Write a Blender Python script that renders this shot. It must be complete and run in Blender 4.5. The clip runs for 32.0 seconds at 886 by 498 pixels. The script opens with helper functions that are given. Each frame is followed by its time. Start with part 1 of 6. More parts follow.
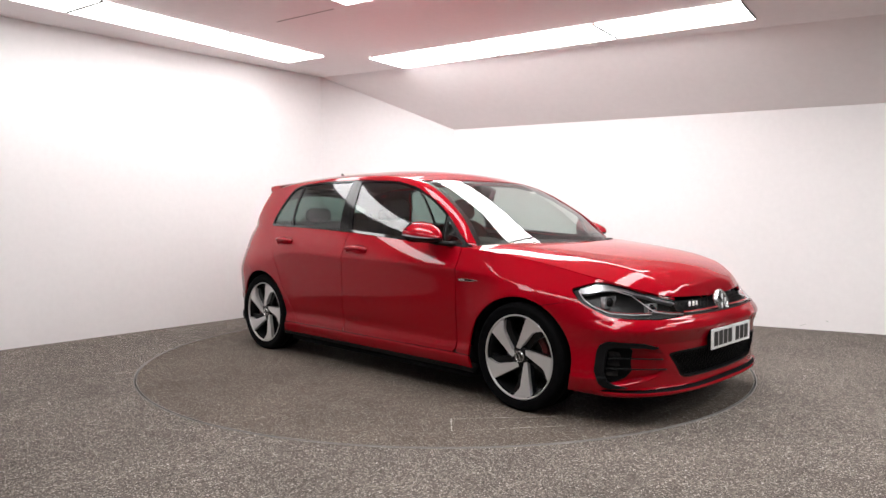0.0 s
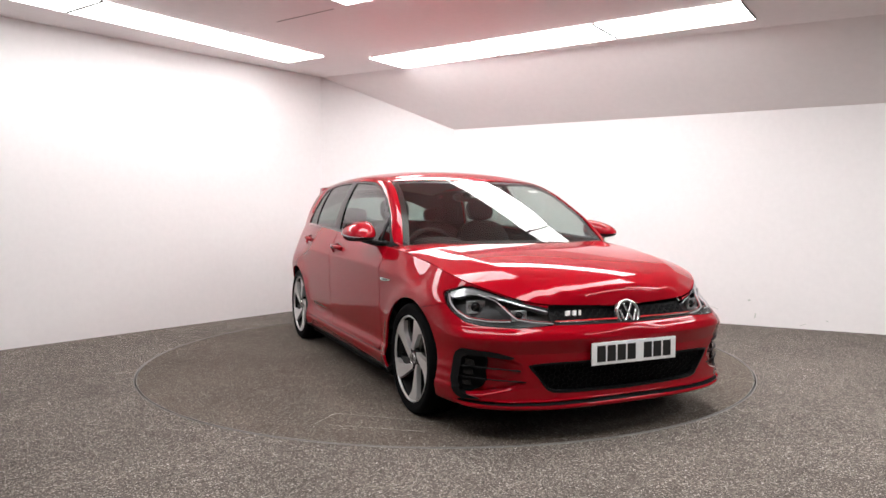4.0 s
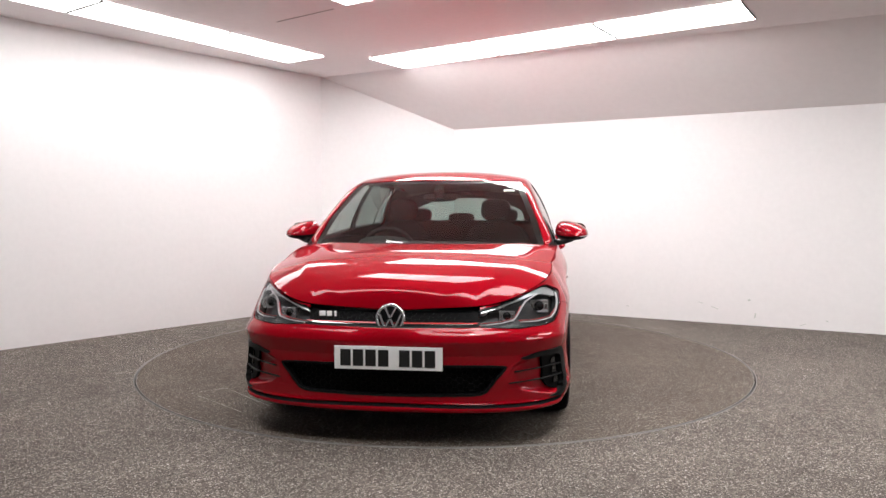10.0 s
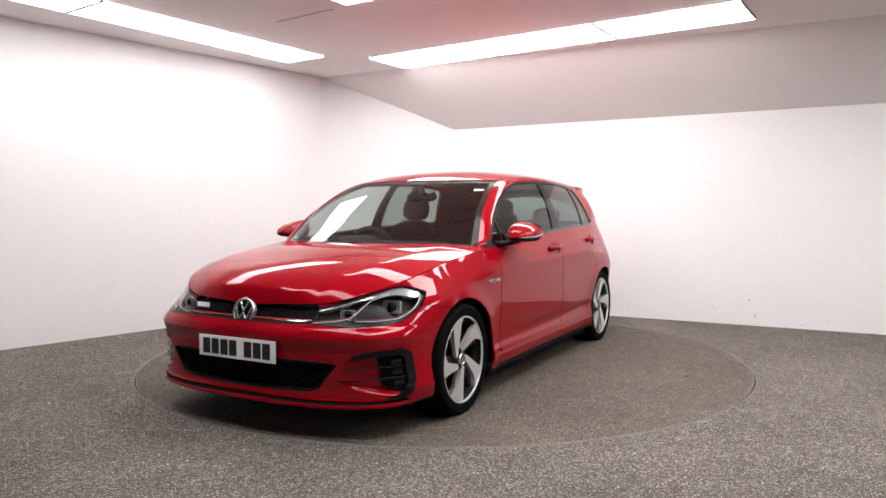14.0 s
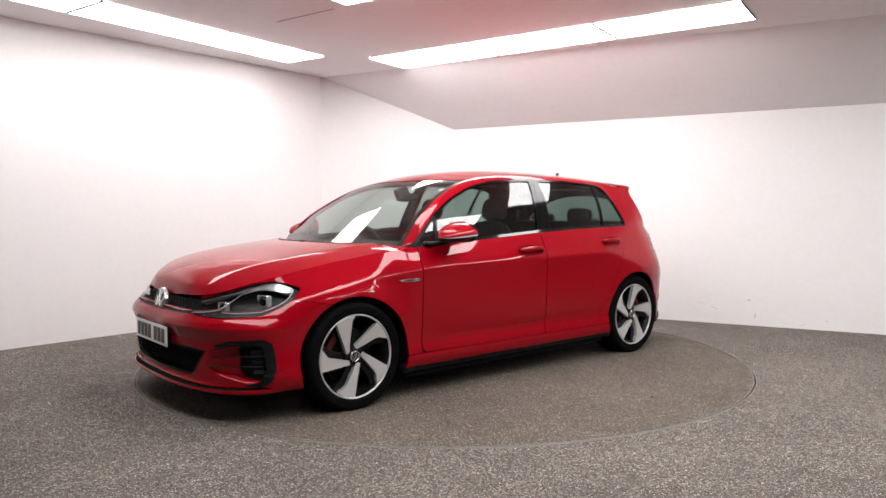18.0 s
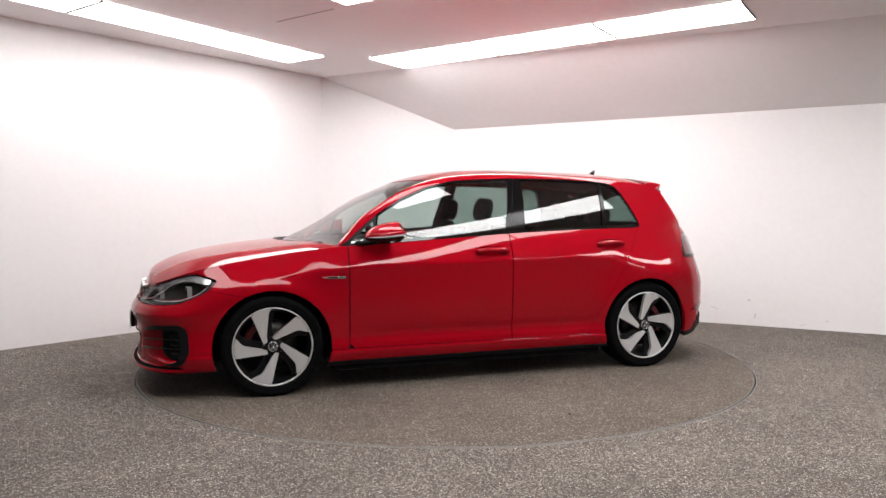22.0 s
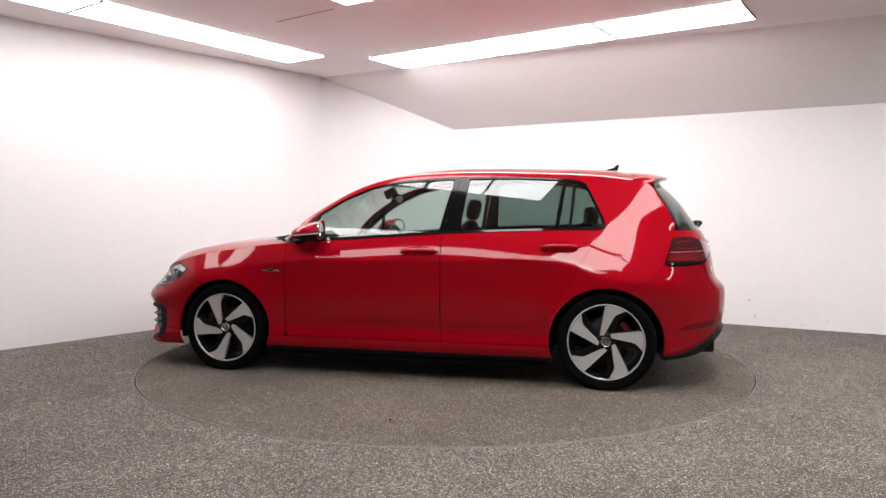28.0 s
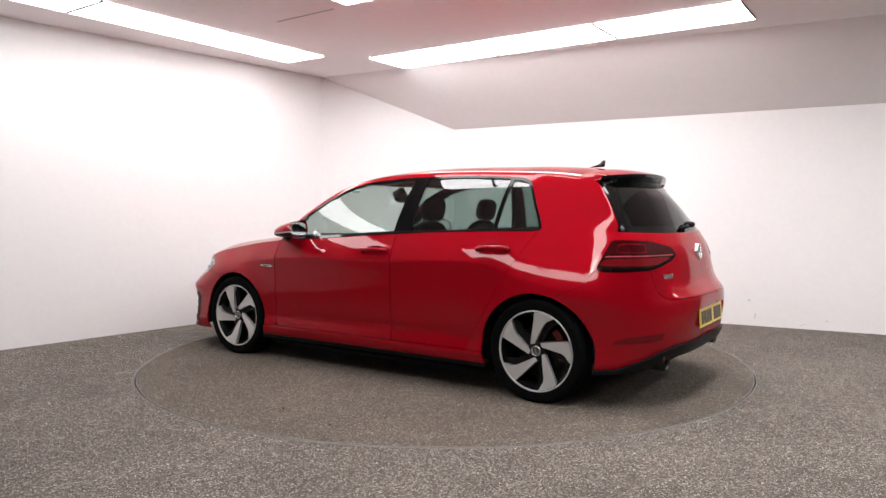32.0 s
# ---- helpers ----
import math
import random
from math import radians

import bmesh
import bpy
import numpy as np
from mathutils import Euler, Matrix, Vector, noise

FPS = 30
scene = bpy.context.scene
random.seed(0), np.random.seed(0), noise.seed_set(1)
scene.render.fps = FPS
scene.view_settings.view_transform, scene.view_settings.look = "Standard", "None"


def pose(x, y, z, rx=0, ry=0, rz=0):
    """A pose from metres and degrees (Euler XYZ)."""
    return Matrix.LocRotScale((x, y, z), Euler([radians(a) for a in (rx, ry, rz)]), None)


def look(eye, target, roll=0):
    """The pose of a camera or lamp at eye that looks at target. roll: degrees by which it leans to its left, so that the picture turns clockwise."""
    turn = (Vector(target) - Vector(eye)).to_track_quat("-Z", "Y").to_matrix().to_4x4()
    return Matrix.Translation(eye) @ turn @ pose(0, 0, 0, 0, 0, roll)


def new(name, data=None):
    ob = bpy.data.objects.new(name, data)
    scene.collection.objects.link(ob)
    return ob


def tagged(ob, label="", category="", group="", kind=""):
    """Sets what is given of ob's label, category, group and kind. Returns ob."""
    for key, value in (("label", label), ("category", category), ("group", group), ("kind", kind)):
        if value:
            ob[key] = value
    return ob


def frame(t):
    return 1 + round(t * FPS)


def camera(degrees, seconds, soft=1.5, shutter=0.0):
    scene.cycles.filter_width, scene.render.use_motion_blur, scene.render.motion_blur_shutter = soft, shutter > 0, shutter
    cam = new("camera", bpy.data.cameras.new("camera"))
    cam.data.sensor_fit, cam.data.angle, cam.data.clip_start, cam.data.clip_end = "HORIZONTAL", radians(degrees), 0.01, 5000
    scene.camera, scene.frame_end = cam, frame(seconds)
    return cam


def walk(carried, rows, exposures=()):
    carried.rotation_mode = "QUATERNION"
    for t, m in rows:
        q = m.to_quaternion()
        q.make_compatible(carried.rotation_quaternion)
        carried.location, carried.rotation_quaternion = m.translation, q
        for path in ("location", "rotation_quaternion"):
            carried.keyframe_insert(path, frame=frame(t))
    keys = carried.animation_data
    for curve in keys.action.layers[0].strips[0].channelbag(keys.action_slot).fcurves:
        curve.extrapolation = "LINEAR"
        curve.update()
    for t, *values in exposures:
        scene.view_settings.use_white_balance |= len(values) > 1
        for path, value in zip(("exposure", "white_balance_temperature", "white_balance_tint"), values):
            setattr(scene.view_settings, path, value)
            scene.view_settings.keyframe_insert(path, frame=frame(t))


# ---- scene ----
# ---------- camera: stands still ----------
CAM_EYE = (0.0, -5.577, 1.115)
CAM_AIM = (-0.0146, 0.0, 0.8295)
cam = camera(63.43, 32.0)
walk(cam, [(0, look(CAM_EYE, CAM_AIM)), (32, look(CAM_EYE, CAM_AIM))], exposures=[(0, 0.0), (32, 0.0)])

# ---------- light ----------
PANEL_LIGHT = 14.6
world = bpy.data.worlds.new("world")
world.use_nodes = True
world.node_tree.nodes["Background"].inputs["Color"].default_value = (0.9, 0.92, 1.0, 1)
world.node_tree.nodes["Background"].inputs["Strength"].default_value = 0.05
scene.world = world


# ---------- materials ----------
def material(name, color, rough=0.5, metal=0.0, coat=0.0, spec=0.5, vary=0.0, scale=8.0, bump=0.0, bump_scale=120.0, emit=0.0, alpha=1.0):
    """A principled material with a two-scale variation of colour and fine relief."""
    m = bpy.data.materials.new(name)
    m.use_nodes = True
    nt = m.node_tree
    b = nt.nodes["Principled BSDF"]
    b.inputs["Base Color"].default_value = (*color, 1)
    b.inputs["Roughness"].default_value = rough
    b.inputs["Metallic"].default_value = metal
    b.inputs["Coat Weight"].default_value = coat
    b.inputs["Coat Roughness"].default_value = 0.02
    b.inputs["Specular IOR Level"].default_value = spec
    b.inputs["Alpha"].default_value = alpha
    if emit:
        b.inputs["Emission Color"].default_value = (*color, 1)
        b.inputs["Emission Strength"].default_value = emit
    co = nt.nodes.new("ShaderNodeTexCoord")
    if vary:
        big = nt.nodes.new("ShaderNodeTexNoise")
        big.inputs["Scale"].default_value = scale
        big.inputs["Detail"].default_value = 6
        small = nt.nodes.new("ShaderNodeTexNoise")
        small.inputs["Scale"].default_value = scale * 14
        mix = nt.nodes.new("ShaderNodeMath")
        mix.operation = "ADD"
        ramp = nt.nodes.new("ShaderNodeMapRange")
        ramp.inputs["From Min"].default_value, ramp.inputs["From Max"].default_value = 0.7, 1.3
        ramp.inputs["To Min"].default_value, ramp.inputs["To Max"].default_value = 1 - vary, 1 + vary
        mul = nt.nodes.new("ShaderNodeVectorMath")
        mul.operation = "SCALE"
        mul.inputs[0].default_value = color
        for n in (big, small):
            nt.links.new(co.outputs["Object"], n.inputs["Vector"])
        nt.links.new(big.outputs["Fac"], mix.inputs[0])
        nt.links.new(small.outputs["Fac"], mix.inputs[1])
        nt.links.new(mix.outputs[0], ramp.inputs["Value"])
        nt.links.new(ramp.outputs[0], mul.inputs["Scale"])
        nt.links.new(mul.outputs[0], b.inputs["Base Color"])
    if bump:
        n = nt.nodes.new("ShaderNodeTexNoise")
        n.inputs["Scale"].default_value = bump_scale
        n.inputs["Detail"].default_value = 4
        bp = nt.nodes.new("ShaderNodeBump")
        bp.inputs["Strength"].default_value = bump
        bp.inputs["Distance"].default_value = 0.01
        nt.links.new(co.outputs["Object"], n.inputs["Vector"])
        nt.links.new(n.outputs["Fac"], bp.inputs["Height"])
        nt.links.new(bp.outputs["Normal"], b.inputs["Normal"])
    return m


def carpet_material(name, tone, warm, flecks):
    """Short heather carpet: pale and dark flecks of fibre a few millimetres wide over broad worn patches."""
    m = bpy.data.materials.new(name)
    m.use_nodes = True
    nt = m.node_tree
    b = nt.nodes["Principled BSDF"]
    b.inputs["Roughness"].default_value = 0.9
    b.inputs["Specular IOR Level"].default_value = 0.2
    co = nt.nodes.new("ShaderNodeTexCoord")

    def noise(scale, detail, rough=0.5):
        n = nt.nodes.new("ShaderNodeTexNoise")
        n.inputs["Scale"].default_value = scale
        n.inputs["Detail"].default_value = detail
        n.inputs["Roughness"].default_value = rough
        nt.links.new(co.outputs["Object"], n.inputs["Vector"])
        return n.outputs["Fac"]

    def cells(scale):
        n = nt.nodes.new("ShaderNodeTexVoronoi")
        n.inputs["Scale"].default_value = scale
        nt.links.new(co.outputs["Object"], n.inputs["Vector"])
        sep = nt.nodes.new("ShaderNodeSeparateColor")
        nt.links.new(n.outputs["Color"], sep.inputs["Color"])
        return sep.outputs["Red"]

    def calc(op, a, c, d=None):
        n = nt.nodes.new("ShaderNodeMath")
        n.operation = op
        for k, v in enumerate((a, c, d)):
            if v is None:
                continue
            if isinstance(v, (int, float)):
                n.inputs[k].default_value = v
            else:
                nt.links.new(v, n.inputs[k])
        return n.outputs[0]

    fine = noise(230, 5)
    coarse, small = cells(165), cells(310)
    fleck = calc("ADD", calc("MULTIPLY", coarse, 0.62), calc("MULTIPLY_ADD", small, 0.38, 0.0))
    fleck = calc("ADD", fleck, calc("MULTIPLY_ADD", fine, 0.5, -0.25))
    ramp = nt.nodes.new("ShaderNodeValToRGB")
    e = ramp.color_ramp.elements
    g, w = 1 - 0.10 * warm, 1 - 0.18 * warm
    lo, hi = 1 - 0.62 * flecks, 1 + 0.75 * flecks
    e[0].position, e[0].color = 0.08, (tone * lo, tone * lo * g, tone * lo * w, 1)
    e[1].position, e[1].color = 0.96, (tone * (1 + 3.4 * flecks), tone * (1 + 3.2 * flecks), tone * (1 + 3.0 * flecks), 1)
    for at, v in ((0.30, 0.5 + 0.5 * lo), (0.55, 1.0), (0.78, hi)):
        x = e.new(at)
        x.color = (tone * v, tone * v * g, tone * v * w, 1)
    nt.links.new(fleck, ramp.inputs["Fac"])
    broad = calc("ADD", noise(1.1, 7, 0.62), calc("MULTIPLY_ADD", noise(7.0, 5, 0.6), 0.45, -0.225))
    wear = nt.nodes.new("ShaderNodeMapRange")
    wear.inputs["From Min"].default_value, wear.inputs["From Max"].default_value = 0.28, 0.72
    wear.inputs["To Min"].default_value, wear.inputs["To Max"].default_value = 0.78, 1.20
    nt.links.new(broad, wear.inputs["Value"])
    mul = nt.nodes.new("ShaderNodeVectorMath")
    mul.operation = "SCALE"
    nt.links.new(ramp.outputs["Color"], mul.inputs[0])
    nt.links.new(wear.outputs[0], mul.inputs["Scale"])
    nt.links.new(mul.outputs[0], b.inputs["Base Color"])
    bp = nt.nodes.new("ShaderNodeBump")
    bp.inputs["Strength"].default_value = 0.6
    bp.inputs["Distance"].default_value = 0.006
    nt.links.new(calc("ADD", fine, coarse), bp.inputs["Height"])
    nt.links.new(bp.outputs["Normal"], b.inputs["Normal"])
    return m


def paint_material():
    """Red body paint under a clear coat, with a faint orange peel."""
    m = material("red_paint", PAINT, rough=0.45, metal=0.12, coat=0.85, spec=0.0)
    nt = m.node_tree
    b = nt.nodes["Principled BSDF"]
    b.inputs["Coat Roughness"].default_value = 0.015
    b.inputs["Coat IOR"].default_value = 1.42
    return m


def glass_material(name, tint, rough=0.0, shine_min=0.075, shine_flat=0.90):
    """Thin tinted glass: what shows through it is dimmed by the tint, and it mirrors more at flat angles."""
    m = bpy.data.materials.new(name)
    m.use_nodes = True
    nt = m.node_tree
    out = nt.nodes["Material Output"]
    nt.nodes.remove(nt.nodes["Principled BSDF"])
    clear = nt.nodes.new("ShaderNodeBsdfTransparent")
    clear.inputs["Color"].default_value = (*tint, 1)
    shine = nt.nodes.new("ShaderNodeBsdfGlossy")
    shine.inputs["Roughness"].default_value = rough
    face = nt.nodes.new("ShaderNodeLayerWeight")
    face.inputs["Blend"].default_value = 0.5
    power = nt.nodes.new("ShaderNodeMath")
    power.operation = "POWER"
    power.inputs[1].default_value = 5.0
    fac = nt.nodes.new("ShaderNodeMath")
    fac.operation = "MULTIPLY_ADD"
    fac.inputs[1].default_value = shine_flat
    fac.inputs[2].default_value = shine_min
    mix = nt.nodes.new("ShaderNodeMixShader")
    nt.links.new(face.outputs["Facing"], power.inputs[0])
    nt.links.new(power.outputs[0], fac.inputs[0])
    nt.links.new(fac.outputs[0], mix.inputs["Fac"])
    nt.links.new(clear.outputs[0], mix.inputs[1])
    nt.links.new(shine.outputs[0], mix.inputs[2])
    nt.links.new(mix.outputs[0], out.inputs["Surface"])
    return m


PAINT = (0.285, 0.0012, 0.0075)
M_WALL = material("wall_paint", (0.80, 0.775, 0.775), rough=0.7, vary=0.02, scale=1.5, bump=0.05, bump_scale=60)
M_DARKWALL = material("unseen_wall_dark", (0.085, 0.082, 0.082), rough=0.8, vary=0.1, scale=2.0)
M_CEIL = material("ceiling_paint", (0.86, 0.825, 0.825), rough=0.75, vary=0.02, scale=1.2)
M_CARPET = carpet_material("carpet", 0.118, 1.5, 1.25)
M_DISC = carpet_material("turntable_carpet", 0.104, 1.9, 0.95)
M_TRIM = material("aluminium_edge", (0.20, 0.19, 0.18), rough=0.6, metal=0.4, vary=0.25, scale=20)
M_GAP = material("gap_dark", (0.02, 0.019, 0.018), rough=0.9)
M_PANEL = material("lit_diffuser", (1.0, 0.985, 0.985), rough=0.6, emit=PANEL_LIGHT)
M_PANELWALL = material("lit_wall_diffuser", (1.0, 0.985, 0.985), rough=0.6, emit=PANEL_LIGHT * 0.62)
# stronger glow for the added panels out of view on the right
M_PANELFILL = material("added_fill_diffuser", (1.0, 0.985, 0.985), rough=0.6, emit=PANEL_LIGHT * 1.35)
M_PANELSLOPE = material("lit_slope_diffuser", (1.0, 0.985, 0.985), rough=0.6, emit=PANEL_LIGHT * 0.92)
M_PANELFRONT = material("lit_front_diffuser", (1.0, 0.985, 0.985), rough=0.6, emit=PANEL_LIGHT * 0.66)
M_GRID = material("ceiling_grid_grey", (0.80, 0.77, 0.77), rough=0.5)
M_SEAM = material("seam_grey", (0.05, 0.05, 0.05), rough=0.7)
M_CUT = material("pale_thread", (0.45, 0.43, 0.40), rough=0.9, vary=0.3, scale=30)
M_SCUFF = material("scuff_grey", (0.58, 0.59, 0.56), rough=0.8)
M_PAINT = paint_material()
M_BLACK = material("gloss_black", (0.003, 0.003, 0.0035), rough=0.05, spec=0.30)
M_BADGE = material("badge_silver", (0.70, 0.70, 0.70), rough=0.18, metal=0.85)
M_EMBLEM = material("emblem_silver", (0.86, 0.86, 0.86), rough=0.3)
M_MESH = material("grille_black", (0.0035, 0.0035, 0.004), rough=0.5, spec=0.08)
M_FOGLENS = material("fog_glass", (0.006, 0.006, 0.007), rough=0.12)
M_FRAME = material("pillar_black", (0.003, 0.003, 0.0035), rough=0.09, spec=0.17)
M_HOUSING = material("lamp_housing", (0.012, 0.012, 0.013), rough=0.3, spec=0.2)
M_STEEL2 = material("exhaust_steel", (0.035, 0.032, 0.030), rough=0.42, metal=1.0)
M_REFLECT = material("reflector_red", (0.13, 0.002, 0.005), rough=0.25, spec=0.3)
M_PLAST = material("black_plastic", (0.005, 0.005, 0.0055), rough=0.5, spec=0.16, bump=0.08, bump_scale=400)
M_RUBBER = material("tyre_rubber", (0.0035, 0.0035, 0.004), rough=0.7, spec=0.04, vary=0.25, scale=30, bump=0.1, bump_scale=200)
M_INNER = material("inner_dark", (0.006, 0.006, 0.0065), rough=0.9, spec=0.1)
M_ALLOY = material("machined_alloy", (0.68, 0.67, 0.665), rough=0.36, metal=0.6)
M_ALLOYB = material("alloy_black", (0.005, 0.005, 0.0055), rough=0.3, coat=0.1, spec=0.15)
M_CHROME = material("chrome", (0.85, 0.85, 0.86), rough=0.08, metal=1.0)
M_STEEL = material("brake_steel", (0.045, 0.043, 0.041), rough=0.45, metal=1.0, vary=0.2, scale=40)
M_CALIPER = material("caliper_red", (0.07, 0.003, 0.004), rough=0.35)
M_REDTRIM = material("red_strip", (0.55, 0.008, 0.012), rough=0.3, coat=0.5)
M_GLASS = glass_material("windscreen_glass", (0.80, 0.86, 0.83))
M_SIDEGLASS = glass_material("door_glass", (0.62, 0.72, 0.69))
M_PRIVACY = glass_material("tinted_glass", (0.30, 0.40, 0.37))
M_LENS = glass_material("lamp_lens", (0.90, 0.91, 0.92), 0.0, 0.04, 0.45)
M_TAIL = material("tail_lens_red", (0.06, 0.003, 0.005), rough=0.06, coat=1.0)
M_TAILBAR = material("tail_bar_red", (0.17, 0.006, 0.009), rough=0.1, coat=1.0)
M_TAILLINE = material("tail_line_pale", (0.42, 0.10, 0.12), rough=0.15, coat=1.0)
M_WHITE = material("plate_white", (0.86, 0.86, 0.85), rough=0.3)
M_YELLOW = material("plate_yellow", (0.80, 0.56, 0.06), rough=0.3)
M_INK = material("ink_black", (0.01, 0.01, 0.01), rough=0.4)
M_SEAT = material("seat_cloth", (0.010, 0.0097, 0.010), rough=0.9, spec=0.06, vary=0.3, scale=60, bump=0.2, bump_scale=300)
M_TRIMIN = material("cabin_plastic", (0.014, 0.0135, 0.0135), rough=0.65, spec=0.2, bump=0.1, bump_scale=300)
M_HEADLINE = material("headlining", (0.16, 0.152, 0.145), rough=0.95)
M_MIRROR = material("mirror_glass", (0.9, 0.9, 0.92), rough=0.02, metal=1.0)
M_LAMPGREY = material("lamp_grey", (0.034, 0.035, 0.036), rough=0.25, spec=0.25)
M_LAMPDARK = material("lamp_dark", (0.007, 0.007, 0.0075), rough=0.25, spec=0.2)
M_DRL = material("light_guide", (0.52, 0.49, 0.50), rough=0.15)
M_LAMPCLEAR = material("lamp_reflector_and_glint", (0.72, 0.73, 0.74), rough=0.25, metal=0.7)


# ---------- mesh helpers ----------
def mesh_object(name, bm, mat, parent=None, label="", smooth=False):
    me = bpy.data.meshes.new(name)
    bm.to_mesh(me)
    bm.free()
    for m in (mat if isinstance(mat, (list, tuple)) else [mat]):
        me.materials.append(m)
    if smooth:
        for p in me.polygons:
            p.use_smooth = True
    ob = new(name, me)
    if parent:
        ob.parent = parent
    if label:
        ob["label"] = label
    return ob


def part(name, bm, mat, parent, label="", smooth=False):
    return mesh_object(name, bm, mat, parent, label, smooth)


def box_bm(sx, sy, sz, at=(0, 0, 0), bevel=0.0, turn=None, seg=2, bm=None):
    """A box with rounded edges, centred at a place."""
    own = bmesh.new()
    bmesh.ops.create_cube(own, size=1.0)
    bmesh.ops.scale(own, vec=(sx, sy, sz), verts=own.verts)
    if bevel:
        bmesh.ops.bevel(own, geom=own.edges[:], offset=bevel, segments=seg, affect="EDGES", profile=0.6)
    m = Matrix.Translation(at) @ (turn if turn is not None else Matrix.Identity(4))
    bmesh.ops.transform(own, matrix=m, verts=own.verts)
    if bm is None:
        return own
    return add_bm(bm, own)


def add_bm(bm, own):
    """Adds one bmesh to another and frees it."""
    me = bpy.data.meshes.new("join")
    own.to_mesh(me)
    own.free()
    bm.from_mesh(me)
    bpy.data.meshes.remove(me)
    return bm


def prism_bm(pts, z0, z1):
    """A closed prism over a plan polygon."""
    bm = bmesh.new()
    lo = [bm.verts.new((x, y, z0)) for x, y in pts]
    hi = [bm.verts.new((x, y, z1)) for x, y in pts]
    n = len(pts)
    bm.faces.new(lo[::-1])
    bm.faces.new(hi)
    for i in range(n):
        bm.faces.new((lo[i], lo[(i + 1) % n], hi[(i + 1) % n], hi[i]))
    bmesh.ops.recalc_face_normals(bm, faces=bm.faces)
    return bm


def lathe_bm(profile, n=64, axis="y", bm=None):
    """Turns a profile of (radius, height) pairs round an axis; the ends stay open."""
    bm = bm or bmesh.new()
    rings = []
    for r, h in profile:
        ring = []
        for k in range(n):
            a = 2 * math.pi * k / n
            c, s = r * math.cos(a), r * math.sin(a)
            ring.append(bm.verts.new((c, h, s) if axis == "y" else (c, s, h) if axis == "z" else (h, c, s)))
        rings.append(ring)
    for a, b in zip(rings, rings[1:]):
        for k in range(n):
            bm.faces.new((a[k], a[(k + 1) % n], b[(k + 1) % n], b[k]))
    bmesh.ops.recalc_face_normals(bm, faces=bm.faces)
    return bm


def tube_bm(points, radius, n=8, closed=False, bm=None, flat=1.0):
    """A round bar along points."""
    bm = bm or bmesh.new()
    pts = [Vector(p) for p in points]
    rings = []
    for i, p in enumerate(pts):
        a = pts[i - 1] if (i or closed) else p
        b = pts[(i + 1) % len(pts)] if (i < len(pts) - 1 or closed) else p
        t = (b - a).normalized()
        u = t.cross(Vector((0, 0, 1)) if abs(t.z) < 0.95 else Vector((1, 0, 0))).normalized()
        w = t.cross(u)
        rings.append([bm.verts.new(p + radius * (math.cos(2 * math.pi * k / n) * u + flat * math.sin(2 * math.pi * k / n) * w)) for k in range(n)])
    pairs = list(zip(rings, rings[1:])) + ([(rings[-1], rings[0])] if closed else [])
    for a, b in pairs:
        for k in range(n):
            bm.faces.new((a[k], a[(k + 1) % n], b[(k + 1) % n], b[k]))
    if not closed:
        bm.faces.new(rings[0][::-1])
        bm.faces.new(rings[-1])
    bmesh.ops.recalc_face_normals(bm, faces=bm.faces)
    return bm


# ---------- the studio ----------
WALL_TOP, LOW_TOP = 2.68, 2.097
C_LEFT, C_RIGHT = (-1.44, 2.82), (0.11, 3.02)
LEFT_DIR = Vector((-0.63, -0.777, 0)).normalized()
RIGHT_DIR = Vector((0.872, -0.47, 0)).normalized()
L_END = Vector((*C_LEFT, 0)) + LEFT_DIR * 7.2
R_END = Vector((*C_RIGHT, 0)) + RIGHT_DIR * 7.0
B_RIGHT = (5.2, -8.2)
B_LEFT = (-5.0, -8.2)


def wall(name, a, b, top_a, top_b, label, mat=None):
    """An upright wall from a to b, 0.15 m thick to its outer side."""
    a, b = Vector((a[0], a[1], 0)), Vector((b[0], b[1], 0))
    out = (b - a).cross(Vector((0, 0, 1))).normalized() * -0.15
    bm = bmesh.new()
    v = [bm.verts.new(p) for p in (a, b, b + Vector((0, 0, top_b)), a + Vector((0, 0, top_a)))]
    w = [bm.verts.new(x.co + out) for x in v]
    bm.faces.new(v)
    bm.faces.new(w[::-1])
    for i in range(4):
        bm.faces.new((v[i], w[i], w[(i + 1) % 4], v[(i + 1) % 4]))
    bmesh.ops.recalc_face_normals(bm, faces=bm.faces)
    return tagged(mesh_object(name, bm, mat or M_WALL), label, "wall", kind="structure")


wall("wall_left", L_END, C_LEFT, WALL_TOP, WALL_TOP, "plain white painted studio wall beside the turntable")
wall("wall_middle", C_LEFT, C_RIGHT, WALL_TOP, LOW_TOP, "short white painted wall that joins two walls")
R_MID = Vector((*C_RIGHT, 0)) + RIGHT_DIR * 5.0
wall("wall_right", C_RIGHT, R_MID, LOW_TOP, LOW_TOP, "low white painted wall with faint scuffs near the floor")
# unseen end, coloured dark so that the doors mirror less white
wall("wall_right_far", R_MID, R_END, LOW_TOP, LOW_TOP, "unseen far end of the low wall, darkened for the door reflections", M_DARKWALL)
wall("wall_side_right", R_END, B_RIGHT, WALL_TOP, WALL_TOP, "dark grey wall behind the camera", M_DARKWALL)
wall("wall_back", B_RIGHT, B_LEFT, WALL_TOP, WALL_TOP, "dark grey wall behind the camera", M_DARKWALL)
wall("wall_side_left", B_LEFT, L_END, WALL_TOP, WALL_TOP, "dark grey wall behind the camera", M_DARKWALL)

# the slope begins just past the second row of lights
SLOPE_A = Vector((-1.52, 2.87, 0))
SLOPE_DIR = RIGHT_DIR
SLOPE_B = SLOPE_A + SLOPE_DIR * 7.6

